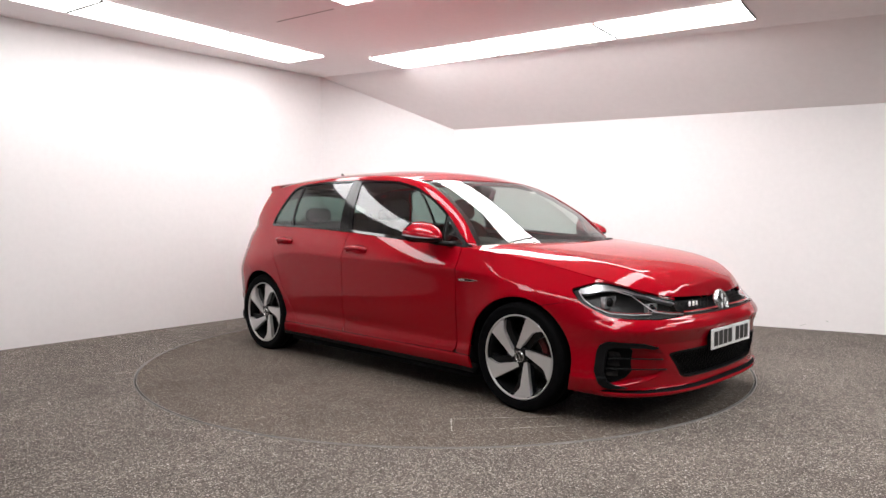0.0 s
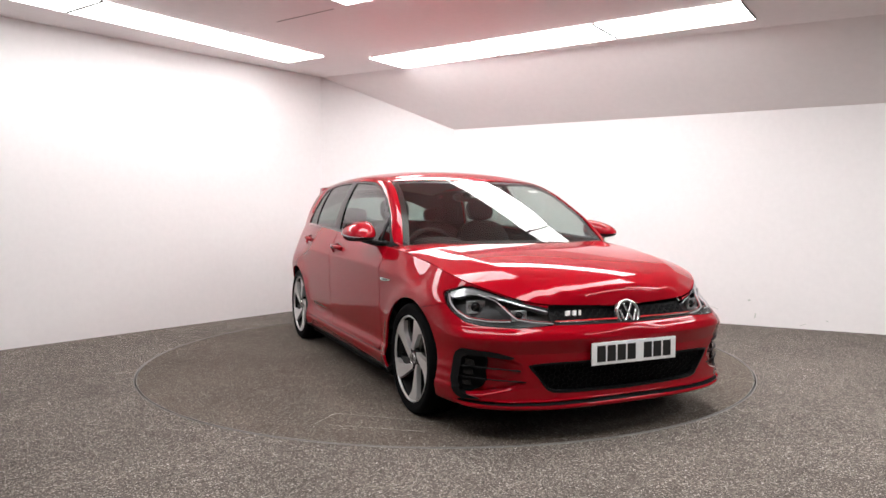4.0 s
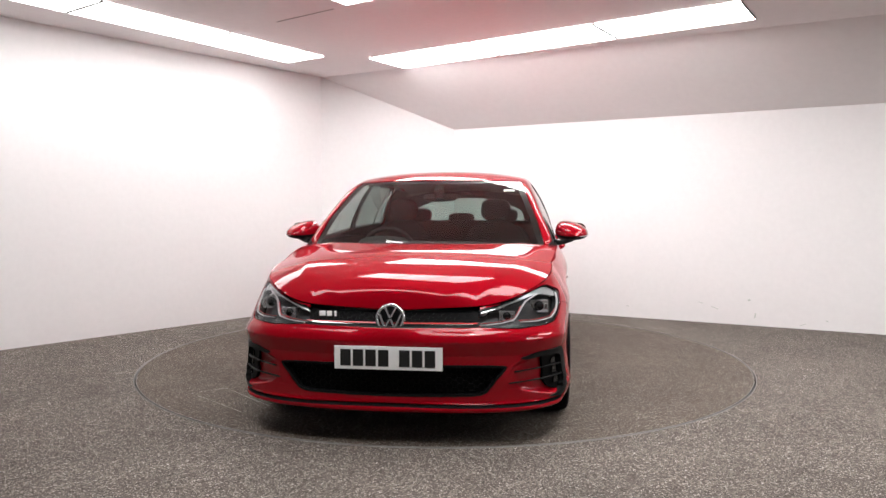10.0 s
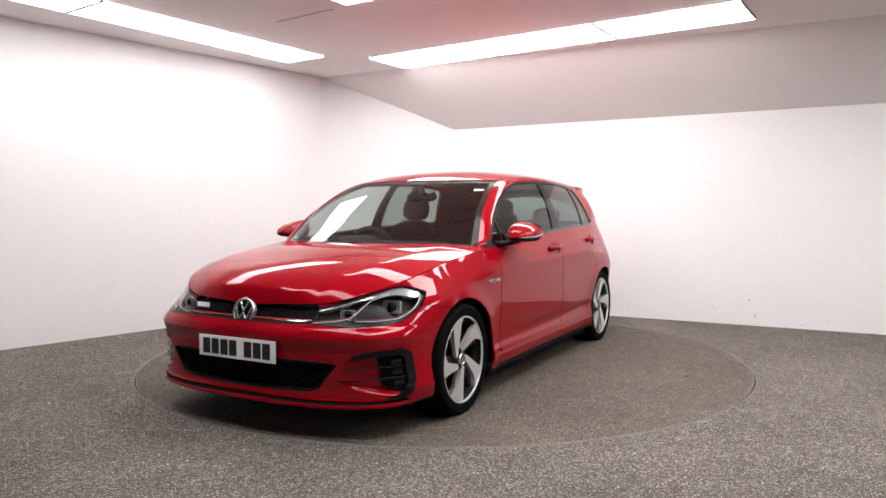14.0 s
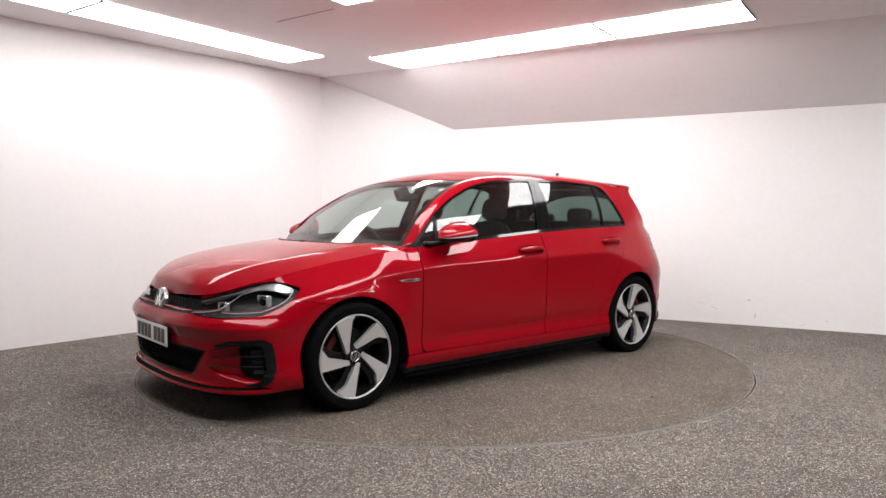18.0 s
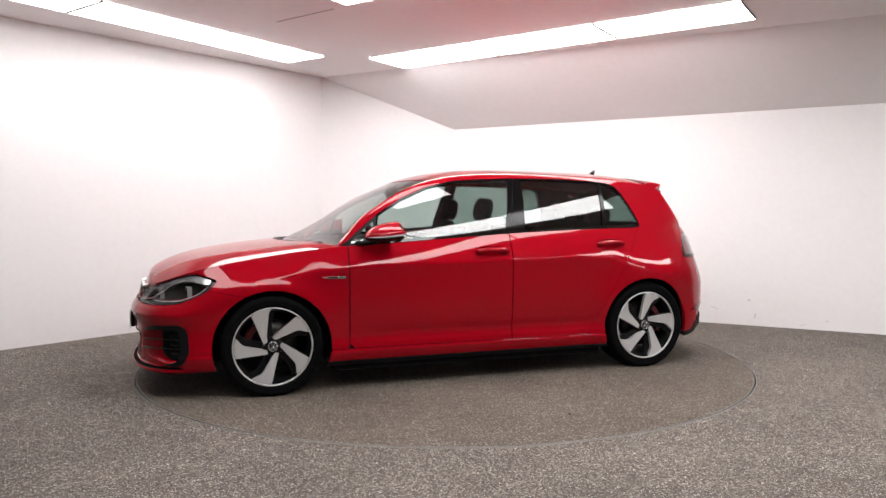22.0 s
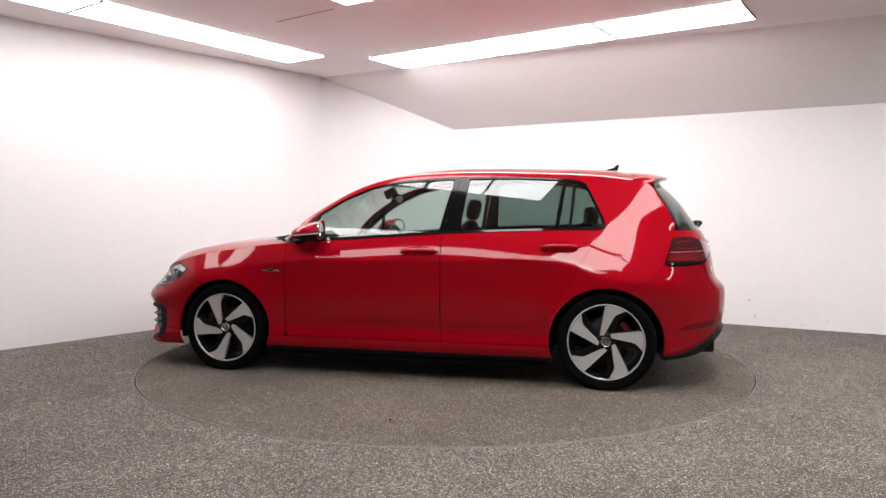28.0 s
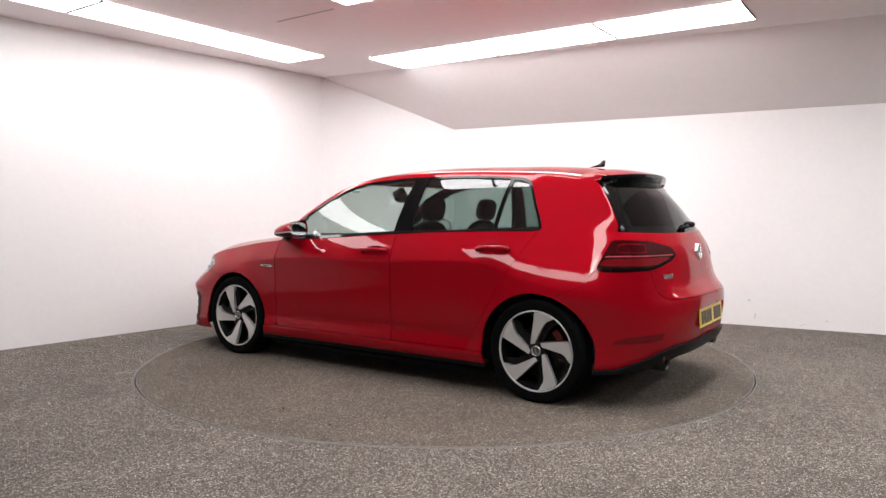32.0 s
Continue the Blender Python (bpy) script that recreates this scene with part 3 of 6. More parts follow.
def surface(P, arc=None):
    """Both halves of a half grid: points, normals, triangles, arc lengths from the nose."""
    n, m = P.shape[:2]
    N = grid_normals(P)
    V = P.reshape(-1, 3)
    N = N.reshape(-1, 3)
    idx = np.arange(n * m).reshape(n, m)
    a, b, c, e = idx[:-1, :-1].ravel(), idx[1:, :-1].ravel(), idx[1:, 1:].ravel(), idx[:-1, 1:].ravel()
    T = np.concatenate([np.stack([a, b, c], -1), np.stack([a, c, e], -1)])
    fn = np.cross(V[T[:, 1]] - V[T[:, 0]], V[T[:, 2]] - V[T[:, 0]])
    if (fn * N[T].mean(1)).sum() < 0:
        T = T[:, ::-1]
    s = np.repeat(arc if arc is not None else np.zeros(n), m)
    mir = np.array([1.0, -1.0, 1.0])
    mid = np.abs(V[:, 1]) < 1e-6
    N[mid, 1] = 0
    N /= np.maximum(np.linalg.norm(N, axis=1, keepdims=True), 1e-9)
    remap = np.arange(len(V)) + len(V)
    remap[mid] = np.nonzero(mid)[0]
    V2, N2 = np.concatenate([V, V * mir]), np.concatenate([N, N * mir])
    T2 = np.concatenate([T, remap[T][:, ::-1]])
    area = np.linalg.norm(np.cross(V2[T2[:, 1]] - V2[T2[:, 0]], V2[T2[:, 2]] - V2[T2[:, 0]]), axis=1)
    return V2, N2, T2[area > 1e-12], np.concatenate([s, s])




def clip_tris(V, N, T, f):
    """Keeps the side f > 0 of a triangle mesh, cut along f = 0."""
    f = np.where(np.abs(f) < 1e-7, 1e-7, f)
    inside = f[T] > 0
    cnt = inside.sum(1)
    keep = T[cnt == 3]
    part_t = T[(cnt == 1) | (cnt == 2)]
    if len(part_t) == 0:
        return V, N, keep
    pin = f[part_t] > 0
    one = pin.sum(1) == 1
    lone = np.where(one, np.argmax(pin, 1), np.argmax(~pin, 1))
    r = np.arange(len(part_t))
    A, B, C = part_t[r, lone], part_t[r, (lone + 1) % 3], part_t[r, (lone + 2) % 3]
    E = np.concatenate([np.stack([A, B], -1), np.stack([A, C], -1)])
    E.sort(axis=1)
    U, inv = np.unique(E, axis=0, return_inverse=True)
    inv = inv.ravel()
    t = (f[U[:, 0]] / (f[U[:, 0]] - f[U[:, 1]]))[:, None]
    NV = V[U[:, 0]] * (1 - t) + V[U[:, 1]] * t
    NN = N[U[:, 0]] * (1 - t) + N[U[:, 1]] * t
    AB, AC = inv[:len(A)] + len(V), inv[len(A):] + len(V)
    k1, k2 = one, ~one
    tri = [keep, np.stack([A, AB, AC], -1)[k1], np.stack([AB, B, C], -1)[k2], np.stack([AB, C, AC], -1)[k2]]
    return np.concatenate([V, NV]), np.concatenate([N, NN]), np.concatenate(tri)


def poly(pts, U, W):
    """Signed distance to a polygon in a plane, positive inside."""
    pts = np.asarray(pts, float)
    d = np.full(U.shape, 1e9)
    ins = np.zeros(U.shape, bool)
    for (x0, y0), (x1, y1) in zip(pts, np.roll(pts, -1, 0)):
        ex, ey = x1 - x0, y1 - y0
        t = np.clip(((U - x0) * ex + (W - y0) * ey) / (ex * ex + ey * ey + 1e-12), 0, 1)
        d = np.minimum(d, np.hypot(U - x0 - t * ex, W - y0 - t * ey))
        if y0 != y1:
            ins ^= ((y0 > W) != (y1 > W)) & (U < (x1 - x0) * (W - y0) / (y1 - y0) + x0)
    return np.where(ins, d, -d)


def rounded(pts, k=3):
    """Corner cutting that rounds a polygon's corners."""
    p = np.asarray(pts, float)
    q = 0.12
    for it in range(k):
        nx = np.roll(p, -1, 0)
        p = np.stack([p * (1 - q) + nx * q, p * q + nx * (1 - q)], 1).reshape(-1, 2)
        q = 0.25
    return p


def panel(name, surf, f, mat, parent, label="", depth=0.012, out=0.0, rim=True):
    """One panel: the piece of a surface where f > 0, with edges turned inward."""
    V, N, T = surf[:3]
    V, N, T = clip_tris(V, N, T, f)
    used = np.unique(T)
    rm = np.full(len(V), -1)
    rm[used] = np.arange(len(used))
    V, N, T = V[used], N[used], rm[T]
    N = N / np.maximum(np.linalg.norm(N, axis=1, keepdims=True), 1e-9)
    V = V + N * out
    ln = N[T].reshape(-1, 3)
    if rim and depth:
        E = np.concatenate([T[:, [0, 1]], T[:, [1, 2]], T[:, [2, 0]]])
        key = np.sort(E, axis=1)
        _, inv, cnt = np.unique(key, axis=0, return_inverse=True, return_counts=True)
        E = E[cnt[inv.ravel()] == 1]
        bv = np.unique(E)
        rb = np.full(len(V), -1)
        rb[bv] = np.arange(len(bv)) + len(V)
        V2 = V[bv] - N[bv] * depth
        a, b = E[:, 0], E[:, 1]
        q1 = np.stack([b, a, rb[a]], -1)
        q2 = np.stack([b, rb[a], rb[b]], -1)
        VV = np.concatenate([V, V2])
        fn = np.cross(VV[q1[:, 1]] - VV[q1[:, 0]], VV[q1[:, 2]] - VV[q1[:, 0]])
        fn /= np.maximum(np.linalg.norm(fn, axis=1, keepdims=True), 1e-9)
        T = np.concatenate([T, q1, q2])
        ln = np.concatenate([ln, np.repeat(fn, 3, 0), np.repeat(fn, 3, 0)])
        V = VV
    me = bpy.data.meshes.new(name)
    me.vertices.add(len(V))
    me.vertices.foreach_set("co", V.astype(np.float32).ravel())
    me.loops.add(len(T) * 3)
    me.loops.foreach_set("vertex_index", T.astype(np.int32).ravel())
    me.polygons.add(len(T))
    me.polygons.foreach_set("loop_start", np.arange(0, len(T) * 3, 3, dtype=np.int32))
    me.polygons.foreach_set("use_smooth", np.ones(len(T), bool))
    me.update(calc_edges=True)
    me.normals_split_custom_set(ln.tolist())
    me.materials.append(mat)
    ob = new(name, me)
    ob.parent = parent
    if label:
        ob["label"] = label
    return ob


# the bumper falls away into a hollow round each fog lamp
def soft(v):
    v = np.clip(v, 0, 1)
    return v * v * (3 - 2 * v)


HOLLOW = [(0.985, 0.39), (0.975, 0.425), (0.932, 0.440), (0.72, 0.428), (0.60, 0.400), (0.545, 0.31), (0.62, 0.262), (0.80, 0.226), (0.945, 0.222), (0.985, 0.30)]
_s = np.repeat(ARC[:, None], BAND.shape[1], 1)
_z = BAND[..., 2]
# a crease across the bumper's upper part and the lip at its foot
_crease = 0.016 * np.clip(1 - np.where(_z > 0.506, (_z - 0.506) / 0.050, (0.506 - _z) / 0.07), 0, 1) * soft((_s - 0.02) / 0.20) * soft((1.14 - _s) / 0.25)
_lip = 0.018 * np.clip(1 - np.where(_z > 0.184, (_z - 0.184) / 0.016, (0.184 - _z) / 0.03), 0, 1) * soft((1.06 - _s) / 0.2)
BAND = BAND + grid_normals(BAND) * (_crease + _lip)[..., None]
SMOOTH = BAND.copy()
_in = poly(rounded(HOLLOW, 2), _s, BAND[..., 2])
BAND = BAND - grid_normals(BAND) * (0.034 * soft(_in / 0.022) * soft((_s - 0.53) / 0.26))[..., None]
S_BAND, S_SMOOTH, S_HOOD, S_UPPER = surface(BAND, ARC), surface(SMOOTH, ARC), surface(HOOD), surface(UPPER)


def even_side(surf):
    """The side windows as one evenly bent sheet: normals of a quadratic fit."""
    V, N, T, s = surf
    x, z = V[:, 0], V[:, 2]
    dx = -0.022 - 0.022 * x
    dz = -0.42 - 1.15 * (z - 1.01) - 0.03 * (x + 0.7)
    sg = np.where(V[:, 1] >= 0, 1.0, -1.0)
    n = np.stack([-dx, sg, -dz], -1)
    return V, n / np.linalg.norm(n, axis=1, keepdims=True), T, s


def even_shield(surf):
    """The windscreen as one evenly bent sheet."""
    V, N, T, s = surf
    x, y = V[:, 0], V[:, 1]
    dx = -0.41 - 0.21 * (x - 0.3) - 0.05 * y**2
    dy = -0.20 * y - 0.12 * y**3
    n = np.stack([-dx, -dy, np.ones_like(x)], -1)
    return V, n / np.linalg.norm(n, axis=1, keepdims=True), T, s


S_SIDEWIN, S_SHIELD = even_side(S_UPPER), even_shield(S_UPPER)


def even_pillar(surf):
    """The upper body with the broad rear pillars evened out to gently bent sheets."""
    V, N, T, s = surf
    x, z = V[:, 0], V[:, 2]
    sg = np.where(V[:, 1] >= 0, 1.0, -1.0)
    w = soft((np.abs(N[:, 1]) - 0.45) / 0.25) * soft((-1.12 - x) / 0.15) * soft((x + 1.76) / 0.10) * soft((z - 0.975) / 0.025)
    t = np.stack([-(0.02 + 0.45 * np.maximum(-x - 1.45, -0.1)), sg, 0.50 + 0.6 * (z - 1.17)], -1)
    t = t / np.linalg.norm(t, axis=1, keepdims=True)
    first = N_FRONT + 60
    top_n = S_BAND[1][: BAND[..., 0].size].reshape(BAND.shape)[first:-30, -4]
    low = np.stack([np.interp(-x, -BAND[first:-30, -1, 0], top_n[:, k]) for k in range(3)], -1)
    low[:, 1] *= sg
    k = soft((1.17 - z) / 0.17)[:, None]
    t = t * (1 - k) + low * k
    n = N * (1 - w)[:, None] + t * w[:, None]
    return V, n / np.linalg.norm(n, axis=1, keepdims=True), T, s


def even_bonnet(surf):
    """The bonnet as three evenly bent sheets that meet in the two ridges: normals of polynomial fits."""
    V, N, T, s = surf
    x, y, z = V[:, 0], np.abs(V[:, 1]), V[:, 2]
    ridge = np.interp(x, [0.9, 1.2, 1.6, 1.85, 2.0], [0.60, 0.60, 0.59, 0.52, 0.42])
    n = N.copy()
    u = x - 1.5
    inner = soft((ridge - y) / 0.05 + 0.5)
    for zone, deg, ys, end in ((inner, 6, (0, 2), 2.035), (1 - inner, 4, (0, 1, 2), 1.90)):
        use = (zone > 0.5) & (x < end) & (x > 0.90)
        terms = [(a, b) for a in range(deg + 1) for b in ys if a + b <= deg]
        A = np.stack([u[use] ** a * y[use] ** b for a, b in terms], -1)
        c = np.linalg.lstsq(A, z[use], rcond=None)[0]
        dx = sum(k * a * u ** max(a - 1, 0) * y**b for k, (a, b) in zip(c, terms) if a)
        dy = sum(k * b * u**a * y ** max(b - 1, 0) for k, (a, b) in zip(c, terms) if b)
        m = np.stack([-dx, -dy * np.sign(V[:, 1]), np.ones_like(x)], -1)
        m /= np.linalg.norm(m, axis=1, keepdims=True)
        w = (soft((end - x) / 0.05) * zone)[:, None]
        n = n * (1 - w) + m * w
    return V, n / np.linalg.norm(n, axis=1, keepdims=True), T, s


def even_corner(surf):
    """The rear corners below the tail lamps stand steeper, without a ledge."""
    V, N, T, s = surf
    r, z = ARC_ALL - s, V[:, 2]
    w = soft((0.98 - r) / 0.16) * soft((r - 0.50) / 0.08) * soft((0.84 - z) / 0.03) * soft((z - 0.60) / 0.07)
    n = N.copy()
    n[:, 2] *= 1 - 0.75 * w
    # the shoulder over the rear arch turns upward within a hand's width
    x, h = V[:, 0], z - crease_z(np.clip(V[:, 0], -1.75, 1.4))
    w = soft((-1.00 - x) / 0.22) * soft((r - 0.93) / 0.12) * soft((h + 0.05) / 0.05)
    up = np.interp(h, [-0.05, -0.01, 0.02, 0.05, 0.10, 0.30], [0.22, 0.32, 0.37, 0.425, 0.455, 0.465])
    flat = np.linalg.norm(n[:, :2], axis=1)
    n[:, 2] = n[:, 2] * (1 - w) + w * up * flat / np.sqrt(1 - up**2)
    n /= np.linalg.norm(n, axis=1, keepdims=True)
    # along the doors and over the front arch the shoulder bends faster than the plain section
    w = soft((x + 1.10) / 0.15) * soft((1.05 - x) / 0.15) * soft((h + 0.03) / 0.02) * soft((n[:, 2] - 0.12) / 0.18)
    n[:, 2] += w * 0.8 * (n[:, 2] - 0.405)
    h = z - np.interp(x, [1.05, 1.15, 1.30, 1.40, 1.57, 1.70], [0.765, 0.745, 0.712, 0.694, 0.660, 0.640])
    w = soft((x - 1.02) / 0.22) * soft((1.80 - x) / 0.16) * soft((h + 0.01) / 0.02)
    up = np.interp(h, [0.0, 0.02, 0.05, 0.15], [0.47, 0.54, 0.59, 0.61])
    n /= np.linalg.norm(n, axis=1, keepdims=True)
    flat = np.linalg.norm(n[:, :2], axis=1)
    n[:, 2] += w * np.maximum(up * flat / np.sqrt(1 - up**2) - n[:, 2], 0)
    return V, n / np.linalg.norm(n, axis=1, keepdims=True), T, s


S_BAND = even_corner(S_BAND)
S_ROOF = even_pillar(S_UPPER)
S_BONNET = even_bonnet(S_HOOD)
_n = S_UPPER[1] + np.array([0.0, 0.0, 0.55])
S_BELT = (S_UPPER[0], _n / np.linalg.norm(_n, axis=1, keepdims=True), S_UPPER[2], S_UPPER[3])
_n = S_BAND[1] * np.array([1.0, 1.0, 0.25])
S_LENS = (S_BAND[0], _n / np.linalg.norm(_n, axis=1, keepdims=True), S_BAND[2], S_BAND[3])

_n = S_SMOOTH[1] * np.array([1.0, 1.0, 0.0])
_n = _n / np.maximum(np.linalg.norm(_n, axis=1, keepdims=True), 1e-9)
_n[:, 2] = np.clip((S_SMOOTH[0][:, 2] - 0.665) * 3.2, -0.3, 0.5)
S_HEADLENS = (S_SMOOTH[0], _n / np.linalg.norm(_n, axis=1, keepdims=True), S_SMOOTH[2], S_SMOOTH[3])

# ---------- the car ----------
CAR_AT = (0.0824, 0.0144)
car = tagged(new("car"), "glossy red five-door hatchback on the turntable", "car")
vx, vy, vz = S_BAND[0].T
ay, vs = np.abs(vy), S_BAND[3]
vr = ARC_ALL - vs
GAP = 0.0012
_az = np.where(vz > HUB_Z, (vz - HUB_Z) * 1.035, vz - HUB_Z)
arch = np.minimum(np.hypot(vx - HUB_X, _az), np.hypot(vx + HUB_X, _az)) - ARCH_R
arch = np.where(ay > 0.5, arch, 1.0)

LAMP = rounded([(1.000, 0.709), (0.93, 0.7275), (0.86, 0.744), (0.80, 0.743), (0.70, 0.720), (0.618, 0.695), (0.50, 0.664), (0.43, 0.650), (0.416, 0.64), (0.418, 0.574), (0.618, 0.5615), (0.78, 0.567), (0.868, 0.578), (0.916, 0.617), (0.958, 0.665)], 1)
GRILLE = [(-0.2, 0.566), (0.418, 0.572), (0.418, 0.70), (-0.2, 0.70)]
LOWER = rounded([(-0.6, 0.398), (0.45, 0.393), (0.575, 0.384), (0.508, 0.318), (0.456, 0.258), (0.41, 0.240), (-0.6, 0.231)], 2)
FOG = rounded([(1.006, 0.387), (0.999, 0.427), (0.932, 0.450), (0.693, 0.431), (0.635, 0.415), (0.635, 0.36), (0.61, 0.31), (0.70, 0.262), (0.80, 0.232), (0.99, 0.215)], 2)
TLAMP = rounded([(0.985, 0.789), (0.880, 0.955), (0.783, 0.958), (0.589, 0.946), (0.43, 0.910), (0.382, 0.868), (0.462, 0.835), (0.64, 0.788), (0.845, 0.781)], 2)

f_lamp = poly(LAMP, vs, vz)
f_grille = poly(GRILLE, vs, vz)
f_low = poly(LOWER, vs, vz)
f_fog = poly(FOG, vs, vz)
f_tlamp = poly(TLAMP, vr, vz)

# where one panel ends and the next begins
bumper_top = np.interp(vs, [0, 0.42, 0.618, 0.78, 0.868, 0.916, 0.952, 1.02, 1.3], [0.566, 0.572, 0.5605, 0.566, 0.577, 0.616, 0.652, 0.642, 0.605])
f_front = np.minimum(np.minimum(bumper_top - vz, 1.30 - vs), np.minimum(arch, 0.5 + vx))
f_front = np.minimum(f_front, -f_low)
lip_hi = np.interp(vs, [0, 0.45, 0.75, 0.93, 1.02], [0.207, 0.203, 0.203, 0.204, 0.19])
lip_lo = np.interp(vs, [0, 0.45, 0.75, 0.93, 1.02], [0.194, 0.190, 0.190, 0.194, 0.19])
f_groove = np.minimum(np.minimum(lip_hi - vz, vz - lip_lo), 1.0 - vs)
f_under = np.minimum(0.158 - vz, np.minimum(1.3 - vs, arch))
f_front = np.minimum(f_front, np.minimum(-f_groove, -f_under))
f_handle_f = 0.055 - np.hypot((vx + 0.105) * 0.45, (vz - 0.852) * 1.5)
f_handle_r = 0.055 - np.hypot((vx + 1.022) * 0.45, (vz - 0.887) * 1.5)
RDOOR = [(-0.2565, 0.268), (-0.2565, 1.05), (-1.278, 1.05), (-1.278, 0.985), (-1.255, 0.955), (-1.09, 0.69), (-0.97, 0.49), (-0.90, 0.38), (-0.83, 0.268)]
FDOOR = [(0.846, 0.295), (0.846, 1.05), (-0.2525, 1.05), (-0.2525, 0.268), (0.82, 0.268)]
f_fdoor = poly(FDOOR, vx, vz)
f_rdoor = poly(RDOOR, vx, vz)
f_sill = np.minimum(np.minimum(0.265 - vz, vz - 0.193), np.minimum(arch, 1.1 - np.abs(vx)))
f_skirt = np.minimum(np.minimum(0.190 - vz, 1.1 - np.abs(vx)), arch)
# the rear bumper: below the tail lamps and the tailgate
rb_top = np.interp(vr, [0, 0.56, 0.59, 0.634, 0.640, 0.845, 0.99, 1.06, 1.30], [0.618, 0.621, 0.632, 0.676, 0.786, 0.779, 0.782, 0.70, 0.60])
diff_z = np.interp(vr, [0, 0.50, 0.62, 0.74, 0.86, 1.0, 1.3], [0.368, 0.360, 0.332, 0.278, 0.236, 0.226, 0.222])
f_diff = np.minimum(np.minimum(diff_z - vz, 1.30 - vr), np.minimum(arch, vz - diff_z + 0.062))
f_recess = poly(rounded([(-0.45, 0.425), (0.335, 0.425), (0.36, 0.545), (-0.45, 0.555)], 1), vr, vz)
f_rear = np.minimum(np.minimum(np.minimum(rb_top - vz, 1.30 - vr), arch), np.minimum(vz - diff_z, -f_recess))
f_reflector = poly([(0.93, 0.379), (0.90, 0.398), (0.838, 0.418), (0.622, 0.437), (0.635, 0.400), (0.80, 0.386)], vr, vz)
tg_side = np.interp(vz, [0.615, 0.632, 0.676, 0.79, 0.945, 1.02], [0.560, 0.590, 0.634, 0.612, 0.630, 0.62])
f_gate = np.minimum(np.minimum(tg_side - vr, vz - np.interp(vr, [0, 0.56, 0.59, 0.634], [0.621, 0.624, 0.635, 0.678])), -f_tlamp)
f_quarter = np.minimum(np.minimum(-f_rdoor, arch), np.minimum(vr - tg_side, np.minimum(-f_tlamp, np.maximum(vz - rb_top, vr - 1.30))))
f_quarter = np.minimum(f_quarter, np.minimum(-0.6 - vx, vz - 0.268))
f_fender = np.minimum(np.minimum(vx - 0.8505, arch), np.minimum(np.maximum(vz - bumper_top, vs - 1.30), -f_lamp))
f_fender = np.minimum(f_fender, np.minimum(vz - 0.268, vs - 0.42))

front_bumper = panel("front_bumper", S_BAND, f_front - GAP, M_PAINT, car, "red bumper with a wide black lower grille")
panel("lip_groove", S_BAND, f_groove + 0.004, M_INNER, front_bumper, "black groove over the red lip", depth=0, out=-0.010)
panel("front_spoiler", S_BAND, f_under, M_PLAST, front_bumper, "black plastic chin under the bumper", depth=0.05, out=0.002)
rear_bumper = panel("rear_bumper", S_BAND, f_rear - GAP, M_PAINT, car, "red rear bumper with a black diffuser")
panel("diffuser", S_BAND, f_diff, M_PLAST, rear_bumper, "black plastic diffuser edge", depth=0.12, out=0.016)
panel("plate_recess", S_BAND, f_recess + 0.006, M_PAINT, rear_bumper, depth=0, out=-0.008)
panel("reflector", S_BAND, np.minimum(f_reflector, vy), M_REFLECT, rear_bumper, "dark red reflector strip", depth=0.004, out=0.003)
panel("reflector", S_BAND, np.minimum(f_reflector, -vy), M_REFLECT, rear_bumper, "dark red reflector strip", depth=0.004, out=0.003)
tailgate = panel("tailgate", S_BAND, f_gate - GAP, M_PAINT, car, "red tailgate")
doors = {}
for side in (1, -1):
    sy = side * vy
    panel("front_wing", S_BAND, np.minimum(f_fender - GAP, sy), M_PAINT, car)
    doors["f", side] = panel("front_door", S_BAND, np.minimum(np.minimum(f_fdoor - GAP, -f_handle_f), sy), M_PAINT, car)
    doors["r", side] = panel("rear_door", S_BAND, np.minimum(np.minimum(f_rdoor - GAP, -f_handle_r), sy), M_PAINT, car)
    panel("handle_dish", S_BAND, np.minimum(f_handle_f + 0.004, sy), M_PAINT, doors["f", side], depth=0, out=-0.011)
    panel("handle_dish", S_BAND, np.minimum(f_handle_r + 0.004, sy), M_PAINT, doors["r", side], depth=0, out=-0.011)
    panel("rear_quarter", S_BAND, np.minimum(f_quarter - GAP, sy), M_PAINT, car)
    panel("sill", S_BAND, np.minimum(f_sill, sy), M_PAINT, car)
    panel("side_skirt", S_BAND, np.minimum(f_skirt, sy), M_PLAST, car, "black plastic side skirt", depth=0.06, out=0.006)

# dark shell behind the shut lines
f_shellin = np.minimum(np.minimum(arch - 0.012, vz - 0.215), np.minimum(-f_lamp - 0.004, -f_low - 0.004))
f_shellin = np.minimum(f_shellin, np.minimum(np.minimum(-f_grille - 0.004, -f_fog - 0.004), np.minimum(-f_handle_f, -f_handle_r)))
f_shellin = np.minimum(f_shellin, np.minimum(np.maximum(vz - diff_z, vr - 1.2), -f_recess))
panel("inner_shell", S_BAND, f_shellin, M_INNER, car, "dark inner body", depth=0, out=-0.013)

# bonnet
hx, hy, hz = S_HOOD[0].T
f_hood = hx - cowl_x(hy) - 0.012
edge_y = np.interp(-hx, -TOP_ROW[:200, 0], TOP_ROW[:200, 1])
panel("bonnet", S_BONNET, np.minimum(f_hood, edge_y - np.abs(hy) - 0.007), M_PAINT, car, "wide red bonnet with two soft ridges")
panel("cowl", S_HOOD, np.minimum(np.minimum(-f_hood + 0.03, f_hood + 0.09), 0.735 - np.abs(hy)), M_PLAST, car, "black plastic cowl under the windscreen", depth=0, out=-0.022)

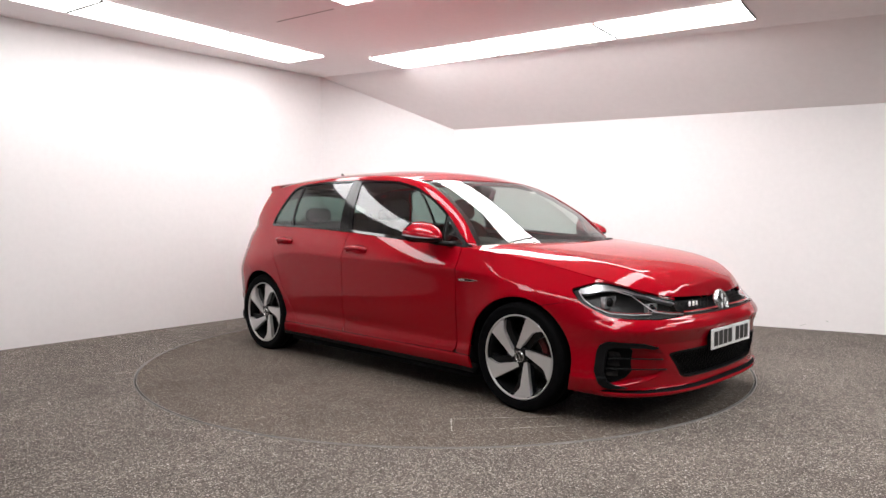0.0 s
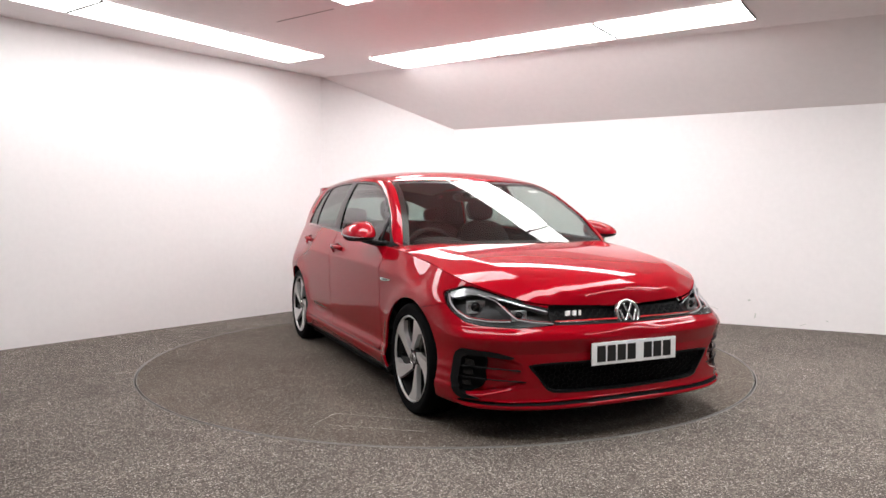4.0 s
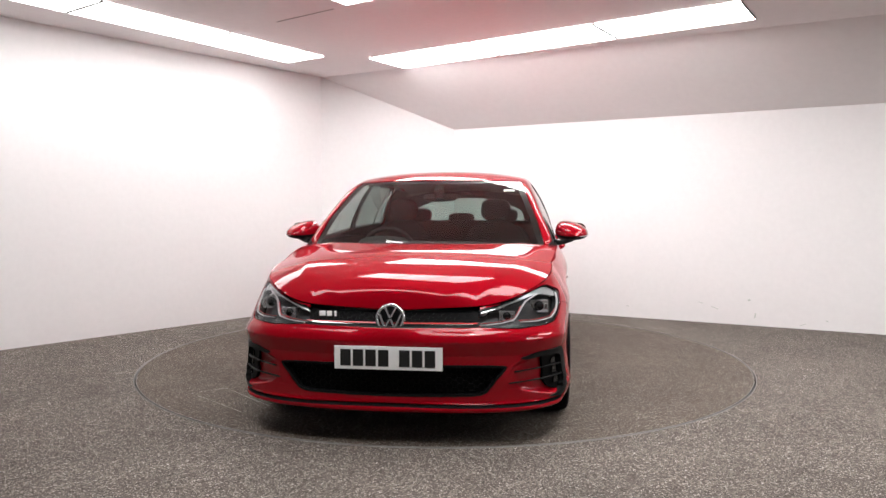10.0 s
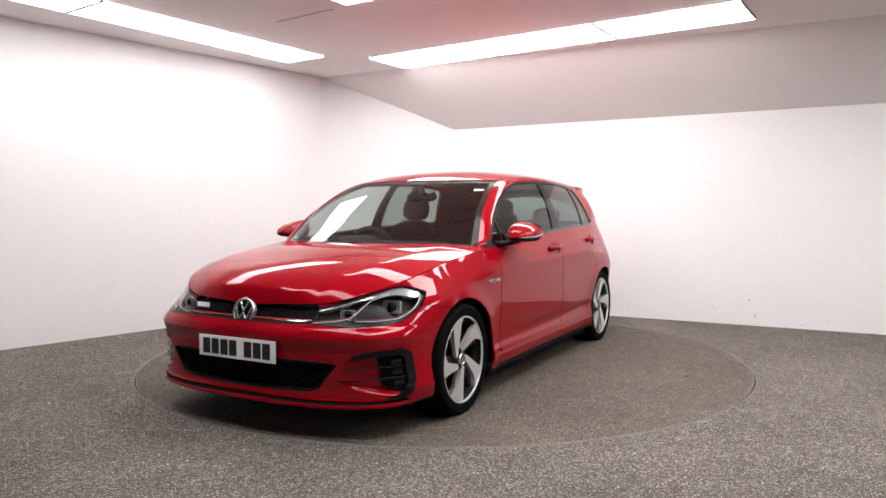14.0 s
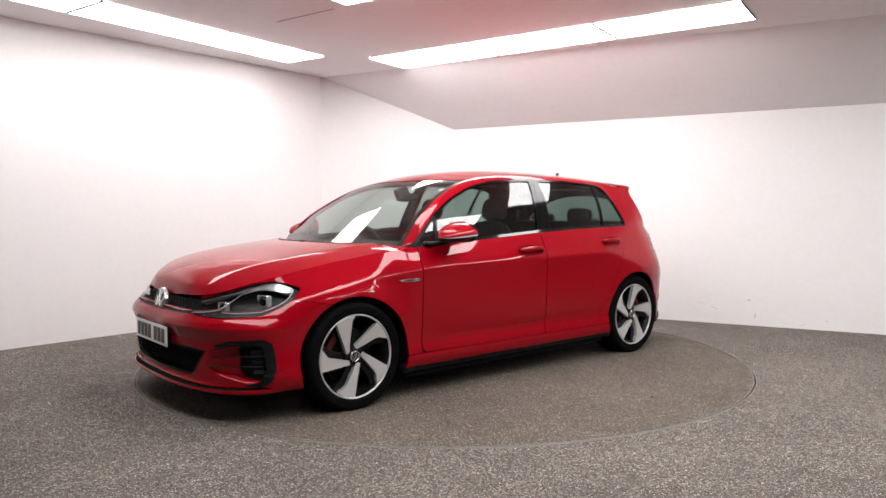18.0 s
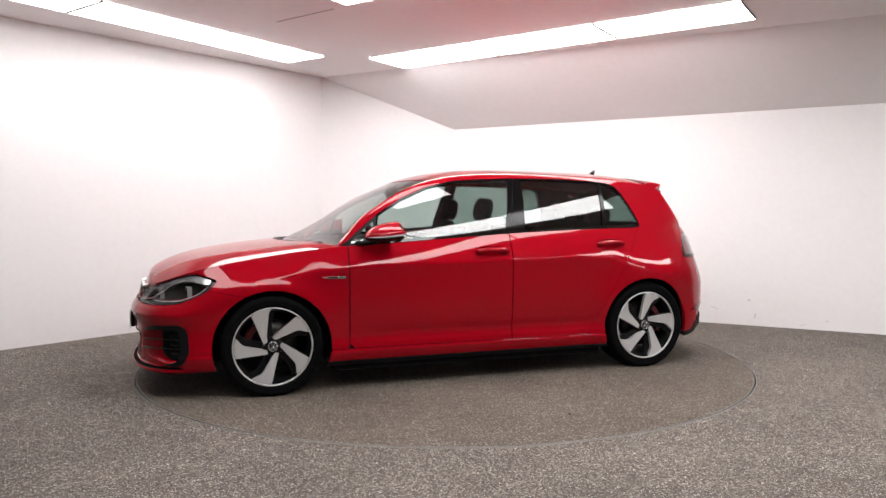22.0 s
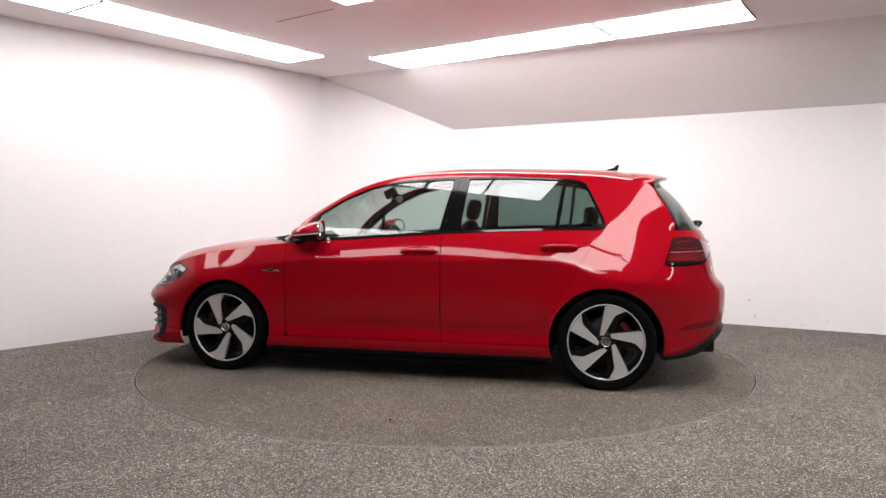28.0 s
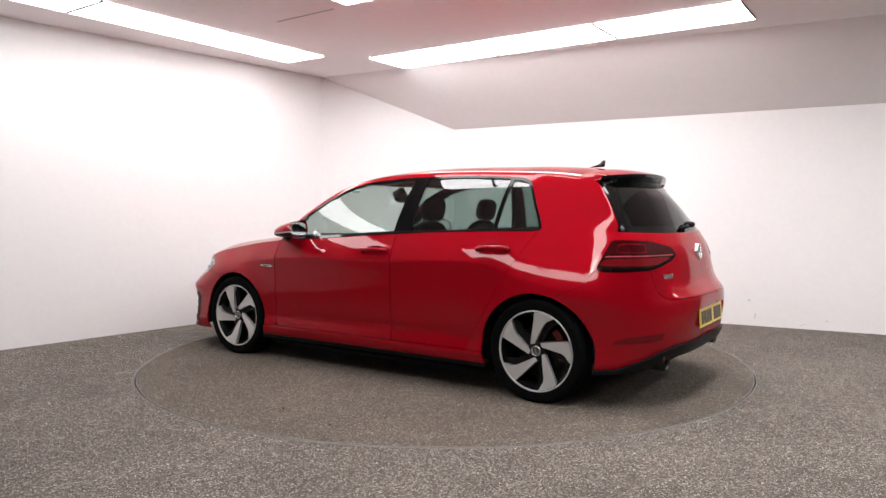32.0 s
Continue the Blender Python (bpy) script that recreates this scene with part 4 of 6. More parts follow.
# upper body
ux, uy, uz = S_UPPER[0].T
uay = np.abs(uy)
uN = S_UPPER[1]
WIN = rounded([(0.905, 0.897), (0.865, 0.922), (0.70, 1.060), (0.60, 1.130), (0.46, 1.213), (0.28, 1.288), (0.08, 1.333), (-0.27, 1.352), (-0.70, 1.354), (-1.00, 1.341), (-1.12, 1.328), (-1.175, 1.306), (-1.205, 1.26), (-1.294, 1.075), (-1.312, 1.02), (-1.285, 1.006), (-0.26, 0.975), (0.48, 0.928)], 2)
f_win = np.where((uay > 0.45) & (np.abs(uN[:, 1]) > 0.30), poly(WIN, ux, uz), -0.5)
shield_y = np.interp(ux, [0.1, 0.26, 0.45, 0.65, 0.80, 0.9, 1.21], [0.572, 0.586, 0.615, 0.664, 0.710, 0.745, 0.80])
f_shield = np.minimum(np.minimum(ux - (0.225 + 0.10 * (1 - (uay / 0.6) ** 2)), cowl_x(uy) - 0.004 - ux), shield_y - uay)
glass_y = np.interp(uz, [0.98, 1.0, 1.10, 1.20, 1.26, 1.31], [0.60, 0.622, 0.598, 0.555, 0.515, 0.46])
f_rglass = np.minimum(np.minimum(glass_y - uay, 1.305 - uz), np.minimum(-1.62 - ux, uz - 1.003))
gate_y = np.interp(uz, [0.99, 1.10, 1.20, 1.30, 1.40], [0.668, 0.642, 0.617, 0.588, 0.56])
f_gateside = np.minimum(gate_y - uay, -1.50 - ux)
f_roof = np.minimum(np.minimum(-f_win, -f_shield - 0.0015), np.minimum(-f_gateside - 0.002, np.maximum(0.86 - ux, 0.01 - f_shield - 0.03 * (uay < 0.7))))
f_roof = np.minimum(f_roof, cowl_x(uy) + 0.01 - ux)
panel("roof", S_ROOF, f_roof, M_PAINT, car, "red roof with its pillars")
panel("tailgate_frame", S_UPPER, np.minimum(f_gateside - GAP, -f_rglass), M_BLACK, tailgate, "gloss black frame of the rear window")
panel("windscreen", S_SHIELD, f_shield - 0.001, M_GLASS, car, "clear laminated windscreen", depth=0.005, out=-0.003, rim=False)
panel("windscreen_border", S_UPPER, np.minimum(f_shield - 0.001, np.maximum(0.042 - (shield_y - uay), np.maximum(ux + 0.03 - cowl_x(uy), 0.045 - (ux - (0.225 + 0.10 * (1 - (uay / 0.6) ** 2)))))), M_LAMPDARK, car, "black printed border of the windscreen", depth=0, out=-0.007)
panel("rear_window", S_UPPER, f_rglass - 0.001, M_PRIVACY, car, "dark tinted rear window", depth=0.005, out=-0.003)
panel("rear_window_border", S_UPPER, np.minimum(f_rglass, 0.035 - f_rglass), M_LAMPDARK, car, "black printed border of the rear window", depth=0, out=-0.007)
BF = np.interp(uz, [0.97, 1.35], [-0.226, -0.310])
BR = np.interp(uz, [0.97, 1.35], [-0.372, -0.412])
f_gl = f_win - 0.013
g_front = np.minimum(np.minimum(f_gl, ux - BF), np.interp(uz, [0.92, 1.0, 1.13], [0.672, 0.655, 0.620]) - ux)
g_rear = np.minimum(np.minimum(f_gl, BR - ux), ux + np.interp(uz, [1.0, 1.32], [0.986, 1.030]))
g_quart = np.minimum(f_gl - 0.004, -np.interp(uz, [1.0, 1.32], [1.012, 1.056]) - ux)
f_sail = np.minimum(f_win - 0.0015, ux - np.interp(uz, [0.92, 1.0, 1.13], [0.672, 0.655, 0.620]) - 0.012)
f_frame = np.minimum(np.minimum(f_win - 0.0015, -f_sail), np.minimum(np.minimum(-g_front, -g_rear), -g_quart))
cut_b = np.abs(ux - np.interp(uz, [0.97, 1.35], [-0.255, -0.352])) - 0.002
for side in (1, -1):
    su = side * uy
    fd, rd = doors["f", side], doors["r", side]
    panel("window_frame", S_SIDEWIN, np.minimum(np.minimum(f_frame, cut_b), np.minimum(su, ux - np.interp(uz, [0.97, 1.35], [-0.255, -0.352]))), M_FRAME, fd, "glossy black window frame and pillar trim", depth=0.006, out=-0.001)
    panel("window_frame", S_SIDEWIN, np.minimum(np.minimum(f_frame, cut_b), np.minimum(su, -ux + np.interp(uz, [0.97, 1.35], [-0.255, -0.352]))), M_FRAME, rd, "glossy black window frame and pillar trim", depth=0.006, out=-0.001)
    panel("sail_frame", S_UPPER, np.minimum(np.minimum(f_sail, 0.015 - f_sail), su), M_PLAST, fd, "matt black frame of the small triangular pane", depth=0.008, out=-0.001)
    panel("sail_glass", S_SIDEWIN, np.minimum(f_sail - 0.014, su), M_SIDEGLASS, fd, "small clear triangular pane", depth=0.004, out=-0.006)
    panel("window_glass", S_SIDEWIN, np.minimum(g_front, su), M_SIDEGLASS, fd, "clear door window", depth=0.004, out=-0.008)
    panel("window_glass", S_SIDEWIN, np.minimum(g_rear, su), M_PRIVACY, rd, "dark tinted door window", depth=0.004, out=-0.008)
    panel("quarter_glass", S_SIDEWIN, np.minimum(g_quart, su), M_PRIVACY, rd, "dark tinted fixed pane", depth=0.004, out=-0.008)
    panel("belt_strip", S_BELT, np.minimum(np.minimum(np.minimum(f_win + 0.003, 0.70 - ux), 0.011 - np.abs(uz - np.interp(ux, [-1.285, -0.26, 0.48, 0.86], [1.010, 0.979, 0.932, 0.914]))), su), M_BLACK, car, "gloss black strip along the window line", depth=0.004, out=0.003)


# ---------- places on the body ----------
def band_at(s, z, side=1, off=0.0):
    """A place on the body below the belt, by arc length from the nose and height, moved out by off."""
    i = int(np.clip(np.searchsorted(ARC, s), 1, len(ARC) - 1))
    t = (s - ARC[i - 1]) / (ARC[i] - ARC[i - 1])
    col = SMOOTH[i - 1] * (1 - t) + SMOOTH[i] * t
    nor = BAND_N[i - 1] * (1 - t) + BAND_N[i] * t
    p = np.array([np.interp(z, col[:, 2], col[:, k]) for k in range(3)])
    n = np.array([np.interp(z, col[:, 2], nor[:, k]) for k in range(3)])
    p = p + n / np.linalg.norm(n) * off
    return Vector((p[0], p[1] * side, z + n[2] / np.linalg.norm(n) * off))


BAND_N = grid_normals(SMOOTH)


def arc_x(x):
    """The arc length at which the side stands at x."""
    return float(np.interp(-x, -_mid[:, 0], ARC))


def strip(name, pts, side, wide, off, mat, parent, label="", n=24, flat=0.5):
    """A slim bar that follows the body through (arc, height) places."""
    a = np.asarray(pts, float)
    t = np.concatenate([[0], np.cumsum(np.hypot(*np.diff(a, axis=0).T))])
    g = np.linspace(0, t[-1], n)
    line = [band_at(float(np.interp(k, t, a[:, 0])), float(np.interp(k, t, a[:, 1])), side, off) for k in g]
    return part(name, tube_bm(line, wide, 8, flat=flat), mat, parent, label, True)


def blob_bm(sx, sy, sz, at=(0, 0, 0), p=2.6, nu=28, nv=16, lo=-90, hi=90):
    """A rounded solid (superellipsoid)."""
    bm = bmesh.new()

    def sp(v, e):
        return math.copysign(abs(v) ** e, v)
    e = 2 / p
    rows = []
    for j in range(nv + 1):
        b = radians(lo + (hi - lo) * j / nv)
        rows.append([bm.verts.new((at[0] + sx * sp(math.cos(b), e) * sp(math.cos(2 * math.pi * k / nu), e), at[1] + sy * sp(math.cos(b), e) * sp(math.sin(2 * math.pi * k / nu), e), at[2] + sz * sp(math.sin(b), e))) for k in range(nu)])
    for a, c in zip(rows, rows[1:]):
        for k in range(nu):
            bm.faces.new((a[k], a[(k + 1) % nu], c[(k + 1) % nu], c[k]))
    bmesh.ops.remove_doubles(bm, verts=bm.verts, dist=1e-5)
    bmesh.ops.holes_fill(bm, edges=[x for x in bm.edges if x.is_boundary], sides=0)
    bmesh.ops.recalc_face_normals(bm, faces=bm.faces)
    return bm


# ---------- wheels ----------
RIM_R = 0.236
SPOKE = [(-0.165, 0.165), (-0.025, 0.965), (0.12, 0.965), (0.30, 0.925), (0.485, 0.84), (0.27, 0.735), (0.20, 0.66), (0.13, 0.52), (-0.055, 0.165)]
SPOKE_BASE = [(-0.19, 0.10), (-0.05, 0.95), (0.47, 0.845), (0.56, 0.76), (0.36, 0.60), (0.21, 0.34), (0.12, 0.10)]


def plate_bm(outline, y_of, thick, bm=None):
    """A plate in the wheel's plane (x, z) with a bevelled edge; y_of gives the face's depth by radius."""
    bm = bm or bmesh.new()
    pts = outline
    c = np.mean(np.asarray(pts), 0)
    top = [bm.verts.new((x * 0.985 + c[0] * 0.015, y_of(math.hypot(x, z)), z * 0.985 + c[1] * 0.015)) for x, z in pts]
    edge = [bm.verts.new((x, y_of(math.hypot(x, z)) - 0.003, z)) for x, z in pts]
    low = [bm.verts.new((x, y_of(math.hypot(x, z)) - thick, z)) for x, z in pts]
    n = len(pts)
    f = bm.faces.new(top)
    for a, b in ((top, edge), (edge, low)):
        for k in range(n):
            bm.faces.new((a[k], b[k], b[(k + 1) % n], a[(k + 1) % n]))
    bmesh.ops.triangulate(bm, faces=[f])
    bmesh.ops.recalc_face_normals(bm, faces=bm.faces)
    return bm


def densify(pts, step=0.02):
    out = []
    for (x0, z0), (x1, z1) in zip(pts, pts[1:] + pts[:1]):
        k = max(1, int(math.hypot(x1 - x0, z1 - z0) / step))
        out += [(x0 + (x1 - x0) * j / k, z0 + (z1 - z0) * j / k) for j in range(k)]
    return out


def face_y(r):
    return 0.094 + 0.016 * (r / RIM_R) ** 2 - 0.012 * max(0, 1 - r / 0.08)


def turned(pts, deg, scale):
    a = radians(deg)
    return [(-scale * (x * math.cos(a) + z * math.sin(a)), scale * (-x * math.sin(a) + z * math.cos(a))) for x, z in pts]


def badge(parent, at, normal, r, turn=0.0):
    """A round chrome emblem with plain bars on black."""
    ob = part("emblem", lathe_bm([(0.0, 0.004), (r * 0.80, 0.004), (r * 0.84, 0.010), (r * 0.93, 0.012), (r, 0.006), (r, -0.012)], 48, "z"), [M_BADGE], parent, "round chrome emblem", True)
    front = Vector(normal).normalized()
    across = Vector((0, 0, 1)).cross(front).normalized()
    q = Matrix((across, front.cross(across), front)).transposed().to_4x4()
    ob.matrix_local = Matrix.Translation(at) @ q @ pose(0, 0, 0, 0, 0, turn)
    me = lathe_bm([(0.0, 0.0055), (r * 0.80, 0.0055)], 40, "z")
    part("emblem_ground", me, M_BLACK, ob, "black ground")
    bm = bmesh.new()
    for a, b in (((-0.36, 0.70), (-0.03, 0.04)), ((0.36, 0.70), (0.03, 0.04)), ((-0.34, -0.66), (-0.03, -0.06)), ((0.34, -0.66), (0.03, -0.06)), ((-0.72, 0.26), (-0.36, -0.60)), ((0.72, 0.26), (0.36, -0.60))):
        p, q2 = Vector((a[0] * r, a[1] * r, 0.008)), Vector((b[0] * r, b[1] * r, 0.008))
        d = q2 - p
        box_bm(d.length + r * 0.01, r * 0.13, 0.006, (p + q2) / 2, 0.0008, pose(0, 0, 0, 0, 0, math.degrees(math.atan2(d.y, d.x))), 1, bm)
    part("emblem_bars", bm, M_BADGE, ob, "plain chrome bars")
    return ob


def make_wheel(x, side, phase):
    w = new("wheel")
    w.parent = car
    w["label"] = "low-profile tyre on a two-tone alloy rim"
    w.matrix_local = Matrix.Translation((x, side * 0.758, HUB_Z)) @ (pose(0, 0, 0) if side > 0 else pose(0, 0, 0, 0, 0, 180))
    prof = [(0.222, -0.095), (0.240, -0.112), (0.275, -0.118), (0.297, -0.108), (0.307, -0.094), (0.310, -0.06), (0.311, -0.031), (0.304, -0.029), (0.304, -0.024), (0.311, -0.022), (0.3115, 0.0), (0.311, 0.022), (0.304, 0.024), (0.304, 0.029), (0.311, 0.031), (0.310, 0.06), (0.307, 0.094), (0.302, 0.104), (0.297, 0.110), (0.290, 0.1135), (0.276, 0.118), (0.274, 0.1165), (0.262, 0.1185), (0.250, 0.116), (0.243, 0.113), (0.239, 0.104), (0.222, 0.095)]
    part("tyre", lathe_bm(prof, 96), M_RUBBER, w, "black tyre with a plain sidewall", True)
    part("rim_barrel", lathe_bm([(0.236, 0.104), (0.229, 0.096), (0.212, 0.06), (0.205, -0.06), (0.215, -0.095)], 96), M_ALLOYB, w, "black rim barrel", True)
    part("rim_lip", lathe_bm([(0.2305, 0.100), (0.2310, 0.1085), (0.2330, 0.1115), (0.2385, 0.1115), (0.2405, 0.108), (0.2405, 0.098)], 96), M_ALLOY, w, "bright machined rim edge", True)
    part("hub", lathe_bm([(0.0, 0.088), (0.055, 0.086), (0.062, 0.078), (0.062, 0.03)], 40), M_ALLOYB, w, "black wheel centre", True)
    for k in range(5):
        back = densify(turned(SPOKE_BASE, phase + 72 * k, RIM_R * 0.965))
        part("spoke_back", plate_bm(back, lambda r: face_y(r) - 0.026, 0.030), M_ALLOYB, w, "black painted side of the spoke")
        blade = densify(turned(SPOKE, phase + 72 * k, RIM_R))
        part("spoke", plate_bm(blade, face_y, 0.026), M_ALLOY, w, "bright machined spoke face")
        bolt = lathe_bm([(0.0, 0.088), (0.0075, 0.088), (0.0085, 0.080), (0.0085, 0.06)], 12)
        a = -radians(phase + 72 * k + 22)
        bmesh.ops.translate(bolt, verts=bolt.verts, vec=(0.052 * math.sin(a), 0.004, 0.052 * math.cos(a)))
        part("wheel_bolt", bolt, M_ALLOYB, w)
    cap = badge(w, (0, 0.089, 0), (0, 1, 0), 0.031)
    part("brake_disc", lathe_bm([(0.07, 0.02), (0.155, 0.02), (0.155, -0.005), (0.07, -0.005)], 64), M_STEEL, w, "worn steel brake disc", True)
    return w


for wx, sd, ph in ((HUB_X, 1, -32), (-HUB_X, 1, 0), (HUB_X, -1, 15), (-HUB_X, -1, 8)):
    wh = make_wheel(wx, sd, ph)
    bm = bmesh.new()
    fwd = -1 if wx > 0 else 1
    ang0 = (15 if wx * sd > 0 else 165) if wx > 0 else (165 if sd > 0 else 15)
    for k in range(9):
        a = radians(ang0 - 32 + 8 * k)
        box_bm(0.040, 0.065, 0.028, (0.150 * math.cos(a), 0.018, 0.150 * math.sin(a)), 0.004, pose(0, 0, 0, 0, -math.degrees(a), 0), 1, bm)
    part("caliper", bm, M_CALIPER, wh, "red brake caliper")
    # arch liner
    bm = bmesh.new()
    n = 28
    rows = []
    for y in (0.84, 0.80, 0.52):
        rr = 0.356 if y > 0.82 else 0.368
        rows.append([bm.verts.new((wx + rr * math.cos(radians(-14 + 208 * k / n)), sd * y, HUB_Z + rr * math.sin(radians(-14 + 208 * k / n)))) for k in range(n + 1)])
    for a, b in zip(rows, rows[1:]):
        for k in range(n):
            bm.faces.new((a[k], a[k + 1], b[k + 1], b[k]))
    bm.faces.new(rows[-1])
    part("arch_liner", bm, M_INNER, car, "black wheel arch liner", True)

# ---------- underbody ----------
part("underbody", box_bm(1.90, 1.68, 0.20, (0, 0, 0.222), 0.02), M_INNER, car, "dark underbody")
part("underbody", box_bm(0.95, 1.06, 0.34, (1.40, 0, 0.335), 0.03), M_INNER, car, "dark engine undertray")
part("underbody", box_bm(1.00, 1.04, 0.34, (-1.42, 0, 0.375), 0.03), M_INNER, car, "dark rear underbody")

# ---------- front: grilles, lamps, plate ----------


def hex_mesh(s0, s1, z0, z1, test, cell, bar, off):
    """A honeycomb of thin bars laid on the body between two arcs and heights, both sides of the middle."""
    bm = bmesh.new()
    dx, dz = cell * 1.9, cell * 0.62
    rows = int((z1 - z0) / dz) + 2
    for r in range(rows):
        z = z0 + r * dz
        for k in range(-int(s1 / dx) - 1, int(s1 / dx) + 2):
            s = k * dx + (dx / 2 if r % 2 else 0)
            h = [(s - cell * 0.72, z), (s - cell * 0.34, z + dz * 0.86), (s + cell * 0.34, z + dz * 0.86), (s + cell * 0.72, z)]
            for (a, b), (c, d) in zip(h, h[1:]):
                if test((a + c) / 2, (b + d) / 2):
                    p = band_at(abs(a), b, 1 if a >= 0 else -1, off)
                    q = band_at(abs(c), d, 1 if c >= 0 else -1, off)
                    tube_bm([p, q], bar, 4, bm=bm)
    return bm


grille = panel("grille", S_BAND, f_grille + 0.002, M_MESH, car, "black honeycomb grille with a chrome and a red strip", depth=0, out=-0.030)
for half in (1, -1):
    part("honeycomb", hex_mesh(0, 0.40, 0.600, 0.642, lambda s, z: 0.06 < s * half < 0.405 and 0.598 < z < 0.646, 0.022, 0.0028, -0.018), M_MESH, grille, "gloss black honeycomb bars")
panel("grille_bar", S_BAND, poly([(-0.2, 0.5665), (0.415, 0.572), (0.415, 0.5765), (-0.2, 0.5725)], vs, vz), M_PLAST, grille, "black lower bar", depth=0.006, out=0.0)
panel("chrome_strip", S_BAND, poly([(-0.2, 0.5790), (0.418, 0.5825), (0.418, 0.5853), (-0.2, 0.5818)], vs, vz), M_BADGE, grille, "slim chrome strip", depth=0.004, out=0.001)
panel("red_strip", S_BAND, poly([(-0.2, 0.5840), (0.418, 0.5872), (0.418, 0.5910), (-0.2, 0.5878)], vs, vz), M_REDTRIM, grille, "slim red strip", depth=0.006, out=0.001)
panel("grille_surround", S_BAND, np.minimum(f_low + 0.0005, 0.010 - f_low), M_PLAST, car, "black plastic edge of the lower grille", depth=0.030, out=0.0015)
lower = panel("lower_grille", S_BAND, f_low + 0.004, M_MESH, car, "black honeycomb lower grille", depth=0, out=-0.035)


def in_low(s, z):
    s = abs(s)
    return 0.250 < z < 0.390 and s < np.interp(z, [0.24, 0.26, 0.37, 0.39], [0.40, 0.445, 0.545, 0.50])


part("honeycomb", hex_mesh(0, 0.60, 0.232, 0.39, in_low, 0.027, 0.0034, -0.022), M_MESH, lower, "gloss black honeycomb bars")
badge(car, (2.098, 0, 0.607), (0.97, 0, 0.24), 0.072, 0)
for k, (s0, w_) in enumerate(((0.338, 0.030), (0.302, 0.024), (0.272, 0.010))):
    c = band_at(s0, 0.619, -1, 0.006)
    part("emblem_bar", box_bm(0.010, w_, 0.024, c, 0.002, pose(0, 0, 0, 0, 0, 20)), M_EMBLEM, car, "small silver emblem block")


def number_plate(at, turn, ground, name, label):
    ob = part(name, box_bm(0.006, 0.52, 0.111, (0, 0, 0), 0.002), ground, car, label)
    ob.matrix_local = Matrix.Translation(at) @ turn
    pos = -0.205
    for k in range(7):
        part("plate_bar", box_bm(0.002, 0.050, 0.079, (0.0034, pos, 0)), M_INK, ob, "black bar in place of a character")
        pos += 0.061 + (0.040 if k == 3 else 0)
    return ob


number_plate((2.158, 0, 0.427), pose(0, 0, 0), M_WHITE, "front_plate", "white plate with plain black bars")
part("plate_holder", box_bm(0.024, 0.50, 0.10, (2.142, 0, 0.427), 0.004), M_PLAST, car, "black plate holder")
number_plate((-2.092, 0, 0.484), pose(0, 0, 0, 0, 0, 180) @ pose(0, 0, 0, 0, -4, 0), M_YELLOW, "rear_plate", "yellow plate with plain black bars")

